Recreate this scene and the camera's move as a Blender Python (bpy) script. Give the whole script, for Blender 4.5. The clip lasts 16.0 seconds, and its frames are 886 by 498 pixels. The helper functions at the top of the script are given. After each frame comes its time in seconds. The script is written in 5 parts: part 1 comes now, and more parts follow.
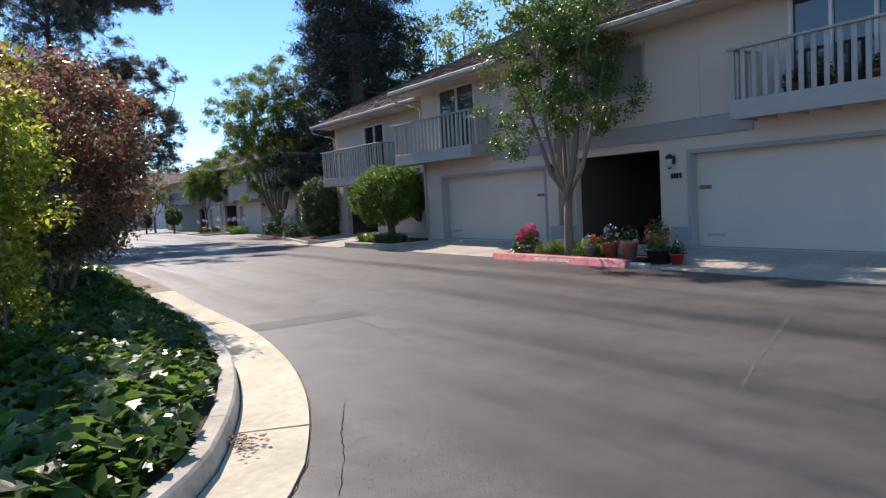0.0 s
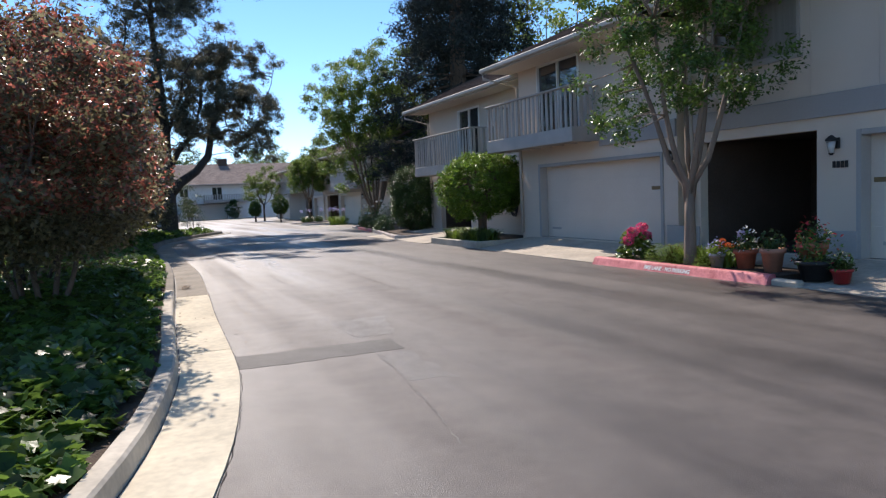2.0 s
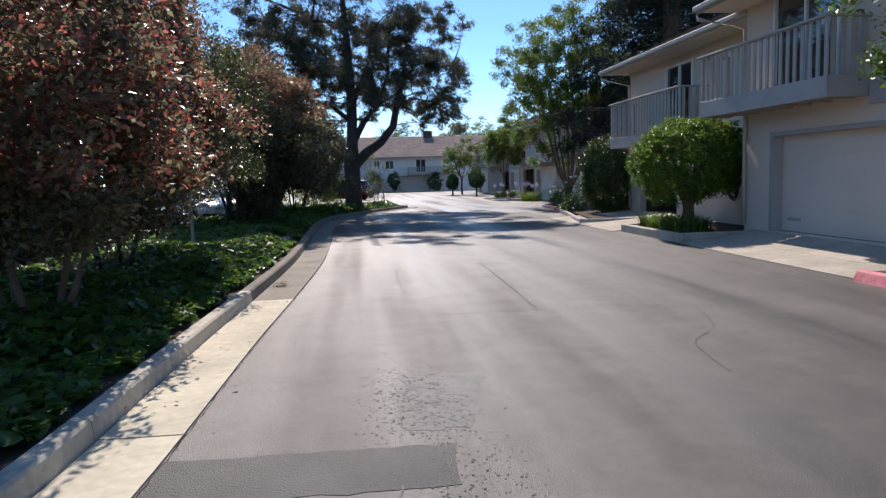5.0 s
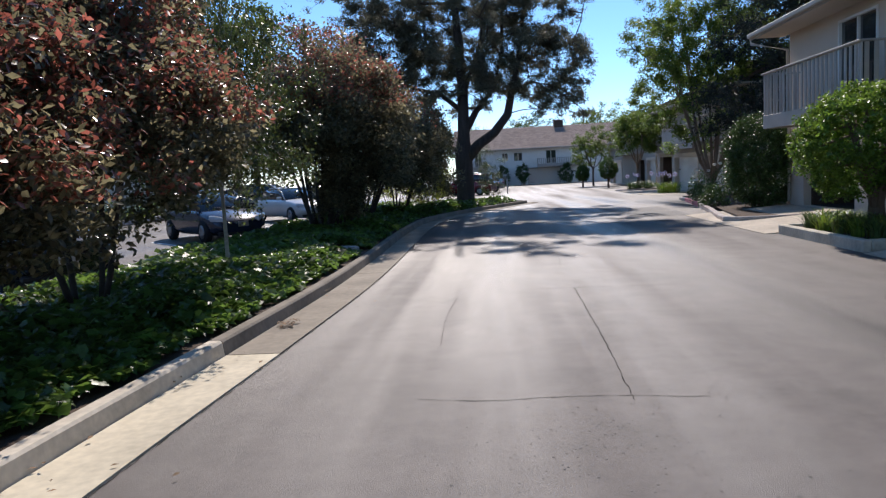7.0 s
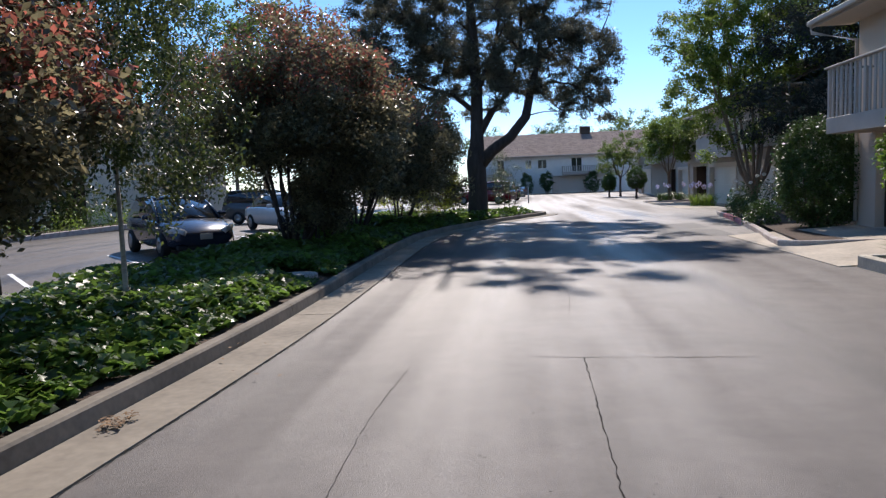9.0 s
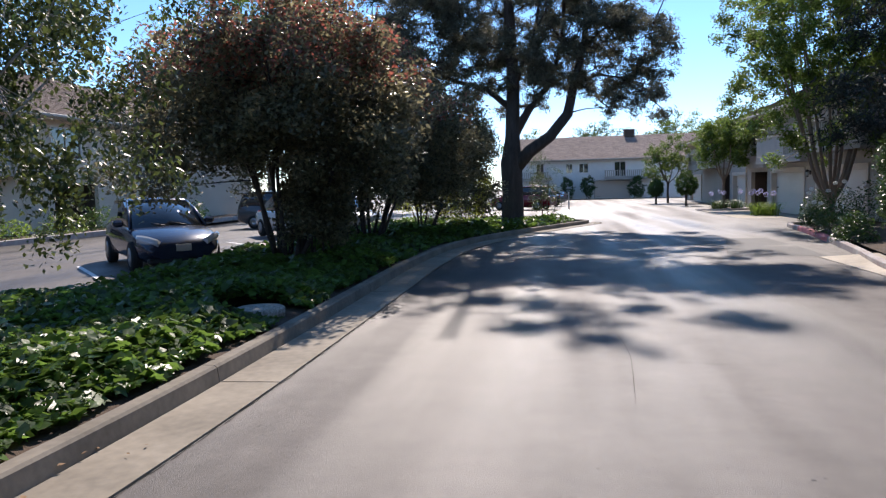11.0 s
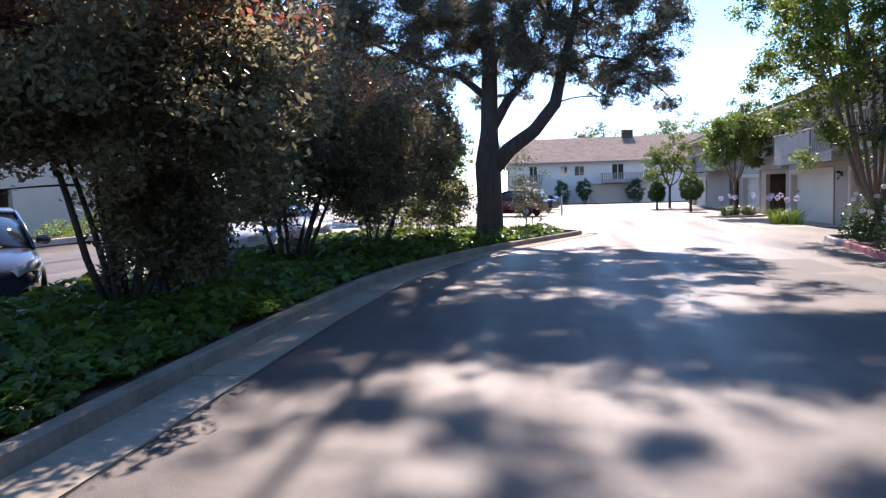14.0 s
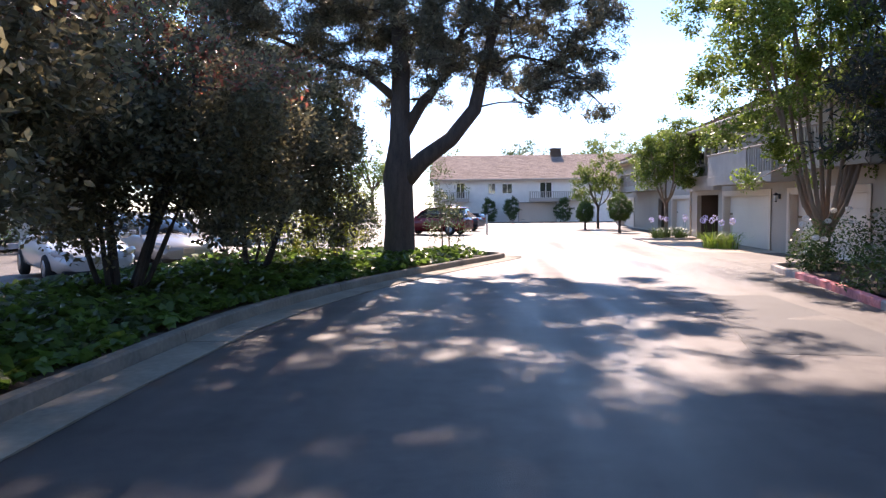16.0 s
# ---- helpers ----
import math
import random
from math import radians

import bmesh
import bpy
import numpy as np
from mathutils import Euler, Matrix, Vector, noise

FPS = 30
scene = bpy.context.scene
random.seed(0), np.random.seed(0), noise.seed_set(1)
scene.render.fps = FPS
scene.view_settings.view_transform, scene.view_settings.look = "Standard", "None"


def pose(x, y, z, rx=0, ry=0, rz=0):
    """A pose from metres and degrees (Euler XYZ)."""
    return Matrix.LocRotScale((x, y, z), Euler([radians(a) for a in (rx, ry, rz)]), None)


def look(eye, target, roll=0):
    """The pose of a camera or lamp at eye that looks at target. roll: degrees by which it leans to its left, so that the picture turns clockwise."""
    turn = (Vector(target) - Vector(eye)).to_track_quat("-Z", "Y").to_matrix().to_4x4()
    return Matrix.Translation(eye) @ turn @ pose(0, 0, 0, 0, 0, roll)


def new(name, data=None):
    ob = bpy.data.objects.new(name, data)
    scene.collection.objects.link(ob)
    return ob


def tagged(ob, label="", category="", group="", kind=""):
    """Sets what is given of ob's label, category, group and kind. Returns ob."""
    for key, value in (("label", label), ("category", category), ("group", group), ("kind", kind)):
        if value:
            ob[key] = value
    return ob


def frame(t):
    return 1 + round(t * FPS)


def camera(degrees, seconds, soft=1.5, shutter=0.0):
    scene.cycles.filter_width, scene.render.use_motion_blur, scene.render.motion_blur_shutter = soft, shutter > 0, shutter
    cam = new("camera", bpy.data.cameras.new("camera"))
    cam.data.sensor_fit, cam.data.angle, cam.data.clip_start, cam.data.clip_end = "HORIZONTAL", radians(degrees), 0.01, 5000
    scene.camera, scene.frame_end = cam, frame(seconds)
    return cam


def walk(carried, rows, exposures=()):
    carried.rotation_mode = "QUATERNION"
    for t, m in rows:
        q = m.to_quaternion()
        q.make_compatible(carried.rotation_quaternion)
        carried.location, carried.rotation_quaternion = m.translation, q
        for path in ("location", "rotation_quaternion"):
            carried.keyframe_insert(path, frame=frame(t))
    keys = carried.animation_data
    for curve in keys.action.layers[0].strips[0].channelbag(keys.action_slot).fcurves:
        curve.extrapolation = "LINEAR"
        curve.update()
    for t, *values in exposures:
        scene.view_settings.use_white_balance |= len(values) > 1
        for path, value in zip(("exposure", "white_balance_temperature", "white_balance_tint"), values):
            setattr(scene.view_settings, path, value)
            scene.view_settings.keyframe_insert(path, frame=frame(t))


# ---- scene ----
EXPOSURES = [(0.0, 0.60, 6950, 17), (5.0, 0.36, 6700, 17), (7.5, 0.33, 6650, 17), (9.5, 0.44, 6700, 17), (12.5, 0.98, 6950, 21), (14.5, 1.42, 7250, 27), (16.0, 1.48, 7650, 29)]
cam = camera(63.6, 16.0, soft=1.3)
ROWS = [
    (0.0, -0.071, 0.160, 1.619, 85.89, 3.09, -32.83),
    (0.5, 0.424, 0.600, 1.632, 86.08, 3.20, -30.30),
    (1.0, 0.951, 1.169, 1.627, 87.07, 2.28, -27.72),
    (1.5, 1.469, 1.727, 1.602, 87.50, 1.86, -25.93),
    (2.0, 1.943, 2.335, 1.600, 85.63, 2.42, -23.67),
    (2.5, 2.383, 2.960, 1.605, 84.58, 2.65, -22.58),
    (3.0, 2.785, 3.473, 1.612, 83.91, 2.20, -20.63),
    (3.5, 3.111, 4.040, 1.616, 83.42, 0.52, -18.13),
    (4.0, 3.456, 4.588, 1.616, 84.25, 0.01, -16.70),
    (4.5, 3.739, 5.129, 1.581, 84.02, 1.56, -11.37),
    (5.0, 4.006, 5.766, 1.618, 84.11, 1.53, -6.93),
    (7.5, 5.397, 9.779, 1.621, 83.96, 2.86, 6.56),
    (8.0, 5.521, 10.518, 1.638, 84.33, 2.20, 8.48),
    (8.5, 5.571, 11.366, 1.617, 84.35, 2.17, 8.19),
    (9.0, 5.670, 12.159, 1.630, 84.53, 2.19, 6.08),
    (9.5, 5.669, 12.910, 1.603, 84.01, 2.03, 8.29),
    (12.0, 5.674, 16.919, 1.648, 85.57, 1.44, 9.29),
    (12.5, 5.753, 17.778, 1.610, 85.67, 2.13, 7.32),
    (13.0, 5.831, 18.548, 1.603, 85.24, 1.75, 7.52),
    (13.5, 5.858, 19.361, 1.615, 85.34, 1.76, 8.31),
    (14.0, 6.028, 20.036, 1.633, 85.17, 1.63, 9.04),
    (14.5, 6.053, 20.762, 1.604, 84.94, 0.96, 9.82),
    (15.0, 6.149, 21.556, 1.631, 85.86, 0.81, 8.00),
    (15.5, 6.283, 22.327, 1.629, 85.82, 1.40, 6.23),
    (16.0, 6.344, 23.143, 1.601, 86.37, 0.50, 3.56),
]
walk(cam, [(t, pose(x, y, z, rx, ry, rz)) for t, x, y, z, rx, ry, rz in ROWS], EXPOSURES)

# ---- light ----
SUN_EL, SUN_AZ = 42.0, 2.0          # height, and turn from +y towards -x
world = bpy.data.worlds.new("sky_world")
scene.world = world
world.use_nodes = True
wn = world.node_tree
sky = wn.nodes.new("ShaderNodeTexSky")
sky.sky_type = "NISHITA"
sky.sun_disc = False
sky.sun_elevation = radians(SUN_EL)
sky.sun_rotation = radians(-SUN_AZ)
sky.air_density, sky.dust_density, sky.ozone_density = 0.75, 0.0, 6.0
clear = wn.nodes.new("ShaderNodeHueSaturation")
clear.inputs["Saturation"].default_value = 1.07
clear.inputs["Hue"].default_value = 0.493
wn.links.new(sky.outputs[0], clear.inputs["Color"])
wn.links.new(clear.outputs[0], wn.nodes["Background"].inputs[0])
wn.nodes["Background"].inputs[1].default_value = 0.15
sun = new("sun", bpy.data.lights.new("sun", "SUN"))
sun.data.energy, sun.data.angle, sun.data.color = 4.0, radians(0.53), (1.0, 0.95, 0.87)
ce = math.cos(radians(SUN_EL))
sun.matrix_world = look((0, 0, 40), (math.sin(radians(SUN_AZ)) * ce, -math.cos(radians(SUN_AZ)) * ce, 40 - math.sin(radians(SUN_EL))))


# ---- materials ----
def material(name, base, rough=0.8, var=0.25, scale=3.0, fine=40.0, bump=0.2, metal=0.0, tint=None, spec=0.5, piece=0.0, island=0.0, transmit=0.0, streak=None):
    """Principled with colour variation at two scales, and bump; piece / island: brightness spread per object / per mesh island."""
    m = bpy.data.materials.new(name)
    m.use_nodes = True
    nt = m.node_tree
    p = nt.nodes["Principled BSDF"]
    p.inputs["Roughness"].default_value = rough
    p.inputs["Metallic"].default_value = metal
    p.inputs["Specular IOR Level"].default_value = spec
    tc = nt.nodes.new("ShaderNodeTexCoord")
    src = tc.outputs["Object"]
    if streak:
        mp = nt.nodes.new("ShaderNodeMapping")
        mp.inputs["Scale"].default_value = streak
        nt.links.new(src, mp.inputs[0])
        src = mp.outputs[0]
    n1, n2 = nt.nodes.new("ShaderNodeTexNoise"), nt.nodes.new("ShaderNodeTexNoise")
    for n, s, d in ((n1, scale, 4), (n2, fine, 3)):
        n.inputs["Scale"].default_value = s
        n.inputs["Detail"].default_value = d
        nt.links.new(src, n.inputs["Vector"])
    r = nt.nodes.new("ShaderNodeValToRGB")
    dark = [c * (1 - var) for c in base]
    light = [min(1, c * (1 + var)) for c in (tint or base)]
    r.color_ramp.elements[0].position, r.color_ramp.elements[0].color = 0.3, (*dark, 1)
    r.color_ramp.elements[1].position, r.color_ramp.elements[1].color = 0.7, (*light, 1)
    add = nt.nodes.new("ShaderNodeMath")
    add.operation = "MULTIPLY_ADD"
    add.inputs[1].default_value = 0.35
    nt.links.new(n2.outputs[0], add.inputs[0])
    mul = nt.nodes.new("ShaderNodeMath")
    mul.operation = "MULTIPLY"
    mul.inputs[1].default_value = 0.65
    nt.links.new(n1.outputs[0], mul.inputs[0])
    nt.links.new(mul.outputs[0], add.inputs[2])
    nt.links.new(add.outputs[0], r.inputs[0])
    col = r.outputs[0]
    if piece or island:
        src_rand = (nt.nodes.new("ShaderNodeObjectInfo").outputs["Random"] if piece else nt.nodes.new("ShaderNodeNewGeometry").outputs["Random Per Island"])
        hs = nt.nodes.new("ShaderNodeHueSaturation")
        mr = nt.nodes.new("ShaderNodeMapRange")
        spread = piece or island
        mr.inputs[3].default_value, mr.inputs[4].default_value = 1 - spread, 1 + spread
        nt.links.new(src_rand, mr.inputs[0])
        nt.links.new(mr.outputs[0], hs.inputs["Value"])
        nt.links.new(col, hs.inputs["Color"])
        col = hs.outputs[0]
    nt.links.new(col, p.inputs["Base Color"])
    if bump:
        b = nt.nodes.new("ShaderNodeBump")
        b.inputs["Strength"].default_value = bump
        b.inputs["Distance"].default_value = 0.01
        nt.links.new(n2.outputs[0], b.inputs["Height"])
        nt.links.new(b.outputs[0], p.inputs["Normal"])
    if transmit:
        tr = nt.nodes.new("ShaderNodeBsdfTranslucent")
        mx = nt.nodes.new("ShaderNodeMixShader")
        mx.inputs[0].default_value = transmit
        br = nt.nodes.new("ShaderNodeHueSaturation")
        br.inputs["Value"].default_value = 1.6
        br.inputs["Hue"].default_value = 0.48
        nt.links.new(col, br.inputs["Color"])
        nt.links.new(br.outputs[0], tr.inputs["Color"])
        nt.links.new(p.outputs[0], mx.inputs[1])
        nt.links.new(tr.outputs[0], mx.inputs[2])
        nt.links.new(mx.outputs[0], nt.nodes["Material Output"].inputs[0])
    return m


def asphalt_material():
    m = material("asphalt", (0.080, 0.068, 0.061), 0.55, 0.22, 0.35, 160.0, 0.5, spec=0.6)
    nt = m.node_tree
    p = nt.nodes["Principled BSDF"]
    tc = nt.nodes["Texture Coordinate"]
    # wheel-worn bands along the road and blotches of sealer
    mp = nt.nodes.new("ShaderNodeMapping")
    mp.inputs["Scale"].default_value = (0.9, 0.06, 1)
    nz = nt.nodes.new("ShaderNodeTexNoise")
    nz.inputs["Scale"].default_value, nz.inputs["Detail"].default_value = 1.0, 5
    nt.links.new(tc.outputs["Object"], mp.inputs[0])
    nt.links.new(mp.outputs[0], nz.inputs["Vector"])
    mr = nt.nodes.new("ShaderNodeMapRange")
    mr.inputs[1].default_value, mr.inputs[2].default_value = 0.3, 0.7
    mr.inputs[3].default_value, mr.inputs[4].default_value = 0.33, 0.80
    nt.links.new(nz.outputs[0], mr.inputs[0])
    nt.links.new(mr.outputs[0], p.inputs["Roughness"])
    hs = nt.nodes.new("ShaderNodeHueSaturation")
    mv = nt.nodes.new("ShaderNodeMapRange")
    mv.inputs[1].default_value, mv.inputs[2].default_value = 0.3, 0.7
    mv.inputs[3].default_value, mv.inputs[4].default_value = 0.6, 1.3
    nt.links.new(nz.outputs[0], mv.inputs[0])
    nt.links.new(mv.outputs[0], hs.inputs["Value"])
    # pale scuffs and fine aggregate
    sc = nt.nodes.new("ShaderNodeTexNoise")
    sc.inputs["Scale"].default_value, sc.inputs["Detail"].default_value, sc.inputs["Roughness"].default_value = 1.7, 9, 0.72
    nt.links.new(tc.outputs["Object"], sc.inputs["Vector"])
    ms = nt.nodes.new("ShaderNodeMapRange")
    ms.inputs[1].default_value, ms.inputs[2].default_value, ms.inputs[3].default_value, ms.inputs[4].default_value = 0.3, 0.7, 0.62, 1.38
    nt.links.new(sc.outputs[0], ms.inputs[0])
    mm = nt.nodes.new("ShaderNodeMath")
    mm.operation = "MULTIPLY"
    nt.links.new(mv.outputs[0], mm.inputs[0])
    nt.links.new(ms.outputs[0], mm.inputs[1])
    nt.links.new(mm.outputs[0], hs.inputs["Value"])
    link = p.inputs["Base Color"].links[0]
    nt.links.new(link.from_socket, hs.inputs["Color"])
    nt.links.new(hs.outputs[0], p.inputs["Base Color"])
    return m


def glass_material(name, base, rough=0.03):
    m = bpy.data.materials.new(name)
    m.use_nodes = True
    p = m.node_tree.nodes["Principled BSDF"]
    p.inputs["Base Color"].default_value = (*base, 1)
    p.inputs["Roughness"].default_value = rough
    p.inputs["Specular IOR Level"].default_value = 0.8
    p.inputs["Coat Weight"].default_value = 0.6
    return m


ASPHALT = asphalt_material()
PATCH = material("asphalt_patch", (0.072, 0.067, 0.063), 0.68, 0.4, 1.5, 90.0, 1.0)
TAR = material("tar", (0.035, 0.032, 0.03), 0.95, 0.2, 4, 60, 0.3, spec=0.1)
CONCRETE = material("concrete", (0.60, 0.53, 0.39), 0.85, 0.3, 1.1, 14.0, 0.1, piece=0.06)
KERB = material("kerb_concrete", (0.52, 0.465, 0.375), 0.88, 0.33, 1.8, 16.0, 0.15, piece=0.06)
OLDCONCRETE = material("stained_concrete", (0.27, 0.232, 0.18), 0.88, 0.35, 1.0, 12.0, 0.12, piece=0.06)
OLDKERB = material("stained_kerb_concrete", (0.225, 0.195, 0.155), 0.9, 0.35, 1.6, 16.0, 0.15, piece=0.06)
REDPAINT = material("red_kerb_paint", (0.56, 0.08, 0.10), 0.7, 0.35, 3.0, 30.0, 0.3, tint=(0.68, 0.23, 0.24))
WHITEPAINT = material("white_paint", (0.84, 0.84, 0.82), 0.7, 0.15, 3, 40, 0.1)
STUCCO = material("stucco", (0.70, 0.585, 0.475), 0.92, 0.07, 0.6, 90.0, 0.45)
# beige plywood, its colour lowered to carry the shade on the farther houses
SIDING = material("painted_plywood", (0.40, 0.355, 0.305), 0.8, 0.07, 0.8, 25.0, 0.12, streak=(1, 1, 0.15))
BAND = material("grey_band_paint", (0.40, 0.375, 0.35), 0.75, 0.08, 1.0, 30.0, 0.12)
RAIL = material("weathered_rail_paint", (0.45, 0.405, 0.36), 0.75, 0.12, 2.5, 30.0, 0.15, piece=0.05)
DOORWHITE = material("garage_door_paint", (0.71, 0.61, 0.51), 0.6, 0.06, 0.7, 30.0, 0.08)
BRASS = material("tarnished_brass", (0.22, 0.15, 0.07), 0.5, 0.2, 5, 40, 0.1)
TRIM = material("white_trim", (0.84, 0.82, 0.78), 0.6, 0.06, 2, 30, 0.05)
FASCIA = material("weathered_fascia_paint", (0.50, 0.45, 0.39), 0.7, 0.15, 2, 30, 0.1)
APRON = material("driveway_concrete", (0.46, 0.40, 0.32), 0.88, 0.3, 0.9, 12.0, 0.12, piece=0.06)
SHINGLE = material("roof_shingle", (0.17, 0.12, 0.095), 0.92, 0.3, 1.2, 40.0, 0.5, island=0.3)
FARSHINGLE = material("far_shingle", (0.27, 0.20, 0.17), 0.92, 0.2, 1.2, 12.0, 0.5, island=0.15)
WINGLASS = glass_material("window_glass", (0.03, 0.035, 0.04))
CURTAIN = material("curtain_behind_glass", (0.30, 0.28, 0.25), 0.35, 0.15, 2, 12, 0, streak=(1, 6, 0.3))
# near-black for the inner floors: the unlit rooms are put into the colour
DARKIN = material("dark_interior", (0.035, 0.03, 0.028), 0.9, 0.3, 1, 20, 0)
SOIL = material("soil_and_mulch", (0.07, 0.045, 0.03), 0.95, 0.45, 3.0, 50.0, 0.9)
BARK = material("bark", (0.16, 0.115, 0.085), 0.95, 0.35, 3.0, 18.0, 1.0, streak=(3, 3, 0.6))
PINEBARK = material("pine_bark", (0.07, 0.055, 0.048), 0.95, 0.4, 2.5, 12.0, 1.0, streak=(3, 3, 0.7))
SMOOTHBARK = material("smooth_bark", (0.25, 0.18, 0.135), 0.8, 0.25, 2.0, 14.0, 0.5, streak=(3, 3, 0.5))
IVY = material("ivy_leaf", (0.070, 0.142, 0.026), 0.36, 0.4, 2.0, 30.0, 0.1, island=0.5, transmit=0.5)
PINELEAF = material("pine_needles", (0.115, 0.118, 0.085), 0.45, 0.3, 1.0, 10, 0, island=0.4, transmit=0.4)
REDWOODLEAF = material("redwood_needles", (0.028, 0.036, 0.028), 0.7, 0.3, 1.0, 10, 0, island=0.4, transmit=0.05)
PHOTLEAF = material("photinia_leaf", (0.150, 0.142, 0.076), 0.29, 0.4, 1.2, 10, 0, island=0.5, transmit=0.55, spec=0.7)
PHOTRED = material("photinia_new_leaf", (0.26, 0.105, 0.06), 0.29, 0.4, 1.2, 10, 0, island=0.6, transmit=0.5, spec=0.7)
YELLEAF = material("yellow_green_leaf", (0.25, 0.30, 0.042), 0.45, 0.35, 1.2, 10, 0, island=0.45, transmit=0.5)
# brighter, yellower copy of the myrtle leaf: sunlight put into the colour
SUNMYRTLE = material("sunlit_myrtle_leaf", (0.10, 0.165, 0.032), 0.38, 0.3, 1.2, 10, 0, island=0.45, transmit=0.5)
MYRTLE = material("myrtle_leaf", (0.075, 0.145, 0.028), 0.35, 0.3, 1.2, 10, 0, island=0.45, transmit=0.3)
TOPLEAF = material("topiary_leaf", (0.105, 0.20, 0.028), 0.42, 0.3, 1.2, 10, 0, island=0.4, transmit=0.4)
BUSHLEAF = material("dark_bush_leaf", (0.05, 0.10, 0.025), 0.4, 0.3, 1.2, 10, 0, island=0.4, transmit=0.25)
BROADLEAF = material("broad_leaf", (0.11, 0.17, 0.035), 0.5, 0.3, 1.2, 10, 0, island=0.4, transmit=0.4)
BIRCHLEAF = material("birch_leaf", (0.07, 0.10, 0.03), 0.4, 0.3, 1.2, 10, 0, island=0.5, transmit=0.3)
BIRCHBARK = material("birch_bark", (0.42, 0.38, 0.33), 0.85, 0.4, 4.0, 20.0, 0.4, streak=(1, 1, 3))
PINK = material("hydrangea_petal", (0.82, 0.13, 0.26), 0.6, 0.3, 8, 40, 0, island=0.3, transmit=0.2)
TERRACOTTA = material("terracotta", (0.42, 0.14, 0.08), 0.85, 0.2, 6, 40, 0.2)
BLACKMETAL = material("black_metal", (0.015, 0.015, 0.016), 0.5, 0.2, 5, 40, 0.1)


# ---- mesh helpers ----
def part(name, bm, mat, parent=None, label=""):
    """Links a bmesh as one mesh object, under a thing or a part."""
    me = bpy.data.meshes.new(name)
    bm.to_mesh(me)
    bm.free()
    me.materials.append(mat)
    return hang(name, me, parent, label)


def hang(name, me, parent=None, label=""):
    ob = new(name, me)
    if parent:
        ob.parent = parent
    if label:
        ob["label"] = label
    return ob


def thing(name, label, category, at=(0, 0, 0), rz=0.0, group="", kind=""):
    ob = new(name)
    ob.matrix_basis = pose(at[0], at[1], at[2], 0, 0, rz)
    ob.empty_display_size = 0.2
    return tagged(ob, label, category, group, kind)


def box(bm, x0, x1, y0, y1, z0, z1):
    v = [bm.verts.new((x, y, z)) for x in (x0, x1) for y in (y0, y1) for z in (z0, z1)]
    for f in ((0, 1, 3, 2), (4, 6, 7, 5), (0, 4, 5, 1), (2, 3, 7, 6), (0, 2, 6, 4), (1, 5, 7, 3)):
        bm.faces.new([v[i] for i in f])
    return v


def boxes(*dims, bevel=0.0):
    bm = bmesh.new()
    for d in dims:
        box(bm, *d)
    if bevel:
        bmesh.ops.bevel(bm, geom=bm.edges[:], offset=bevel, segments=1, affect="EDGES")
    return bm


def tube(bm, pts, radii, sides=7):
    """A tapered tube through points."""
    rings = []
    for i, p in enumerate(pts):
        d = (Vector(pts[min(i + 1, len(pts) - 1)]) - Vector(pts[max(i - 1, 0)])).normalized()
        a = d.orthogonal().normalized()
        b = d.cross(a)
        rings.append([bm.verts.new(Vector(p) + radii[i] * (math.cos(k * math.tau / sides) * a + math.sin(k * math.tau / sides) * b)) for k in range(sides)])
    for r0, r1 in zip(rings, rings[1:]):
        # align ring starts
        off = min(range(sides), key=lambda s: (r1[s].co - r0[0].co).length)
        for k in range(sides):
            f = bm.faces.new((r0[k], r0[(k + 1) % sides], r1[(k + 1 + off) % sides], r1[(k + off) % sides]))
            f.smooth = True
    if sides > 2:
        bm.faces.new(rings[-1])
        bm.faces.new(list(reversed(rings[0])))


def lathe(bm, profile, sides=16, at=(0, 0, 0)):
    rings = [[bm.verts.new((at[0] + r * math.cos(k * math.tau / sides), at[1] + r * math.sin(k * math.tau / sides), at[2] + z)) for k in range(sides)] for r, z in profile]
    for r0, r1 in zip(rings, rings[1:]):
        for k in range(sides):
            f = bm.faces.new((r0[k], r0[(k + 1) % sides], r1[(k + 1) % sides], r1[k]))
            f.smooth = True
    bm.faces.new(list(reversed(rings[0])))
    bm.faces.new(rings[-1])


def text_part(words, size, parent, mat, m, name="lettering"):
    cu = bpy.data.curves.new(name, "FONT")
    cu.body, cu.size, cu.align_x, cu.align_y, cu.extrude = words, size, "CENTER", "CENTER", 0.001
    cu.offset = 0.0035
    tmp = bpy.data.objects.new(name, cu)
    scene.collection.objects.link(tmp)
    me = bpy.data.meshes.new_from_object(tmp.evaluated_get(bpy.context.evaluated_depsgraph_get()))
    bpy.data.objects.remove(tmp)
    me.materials.append(mat)
    me.transform(m)
    return hang(name, me, parent)


rng = np.random.default_rng(7)


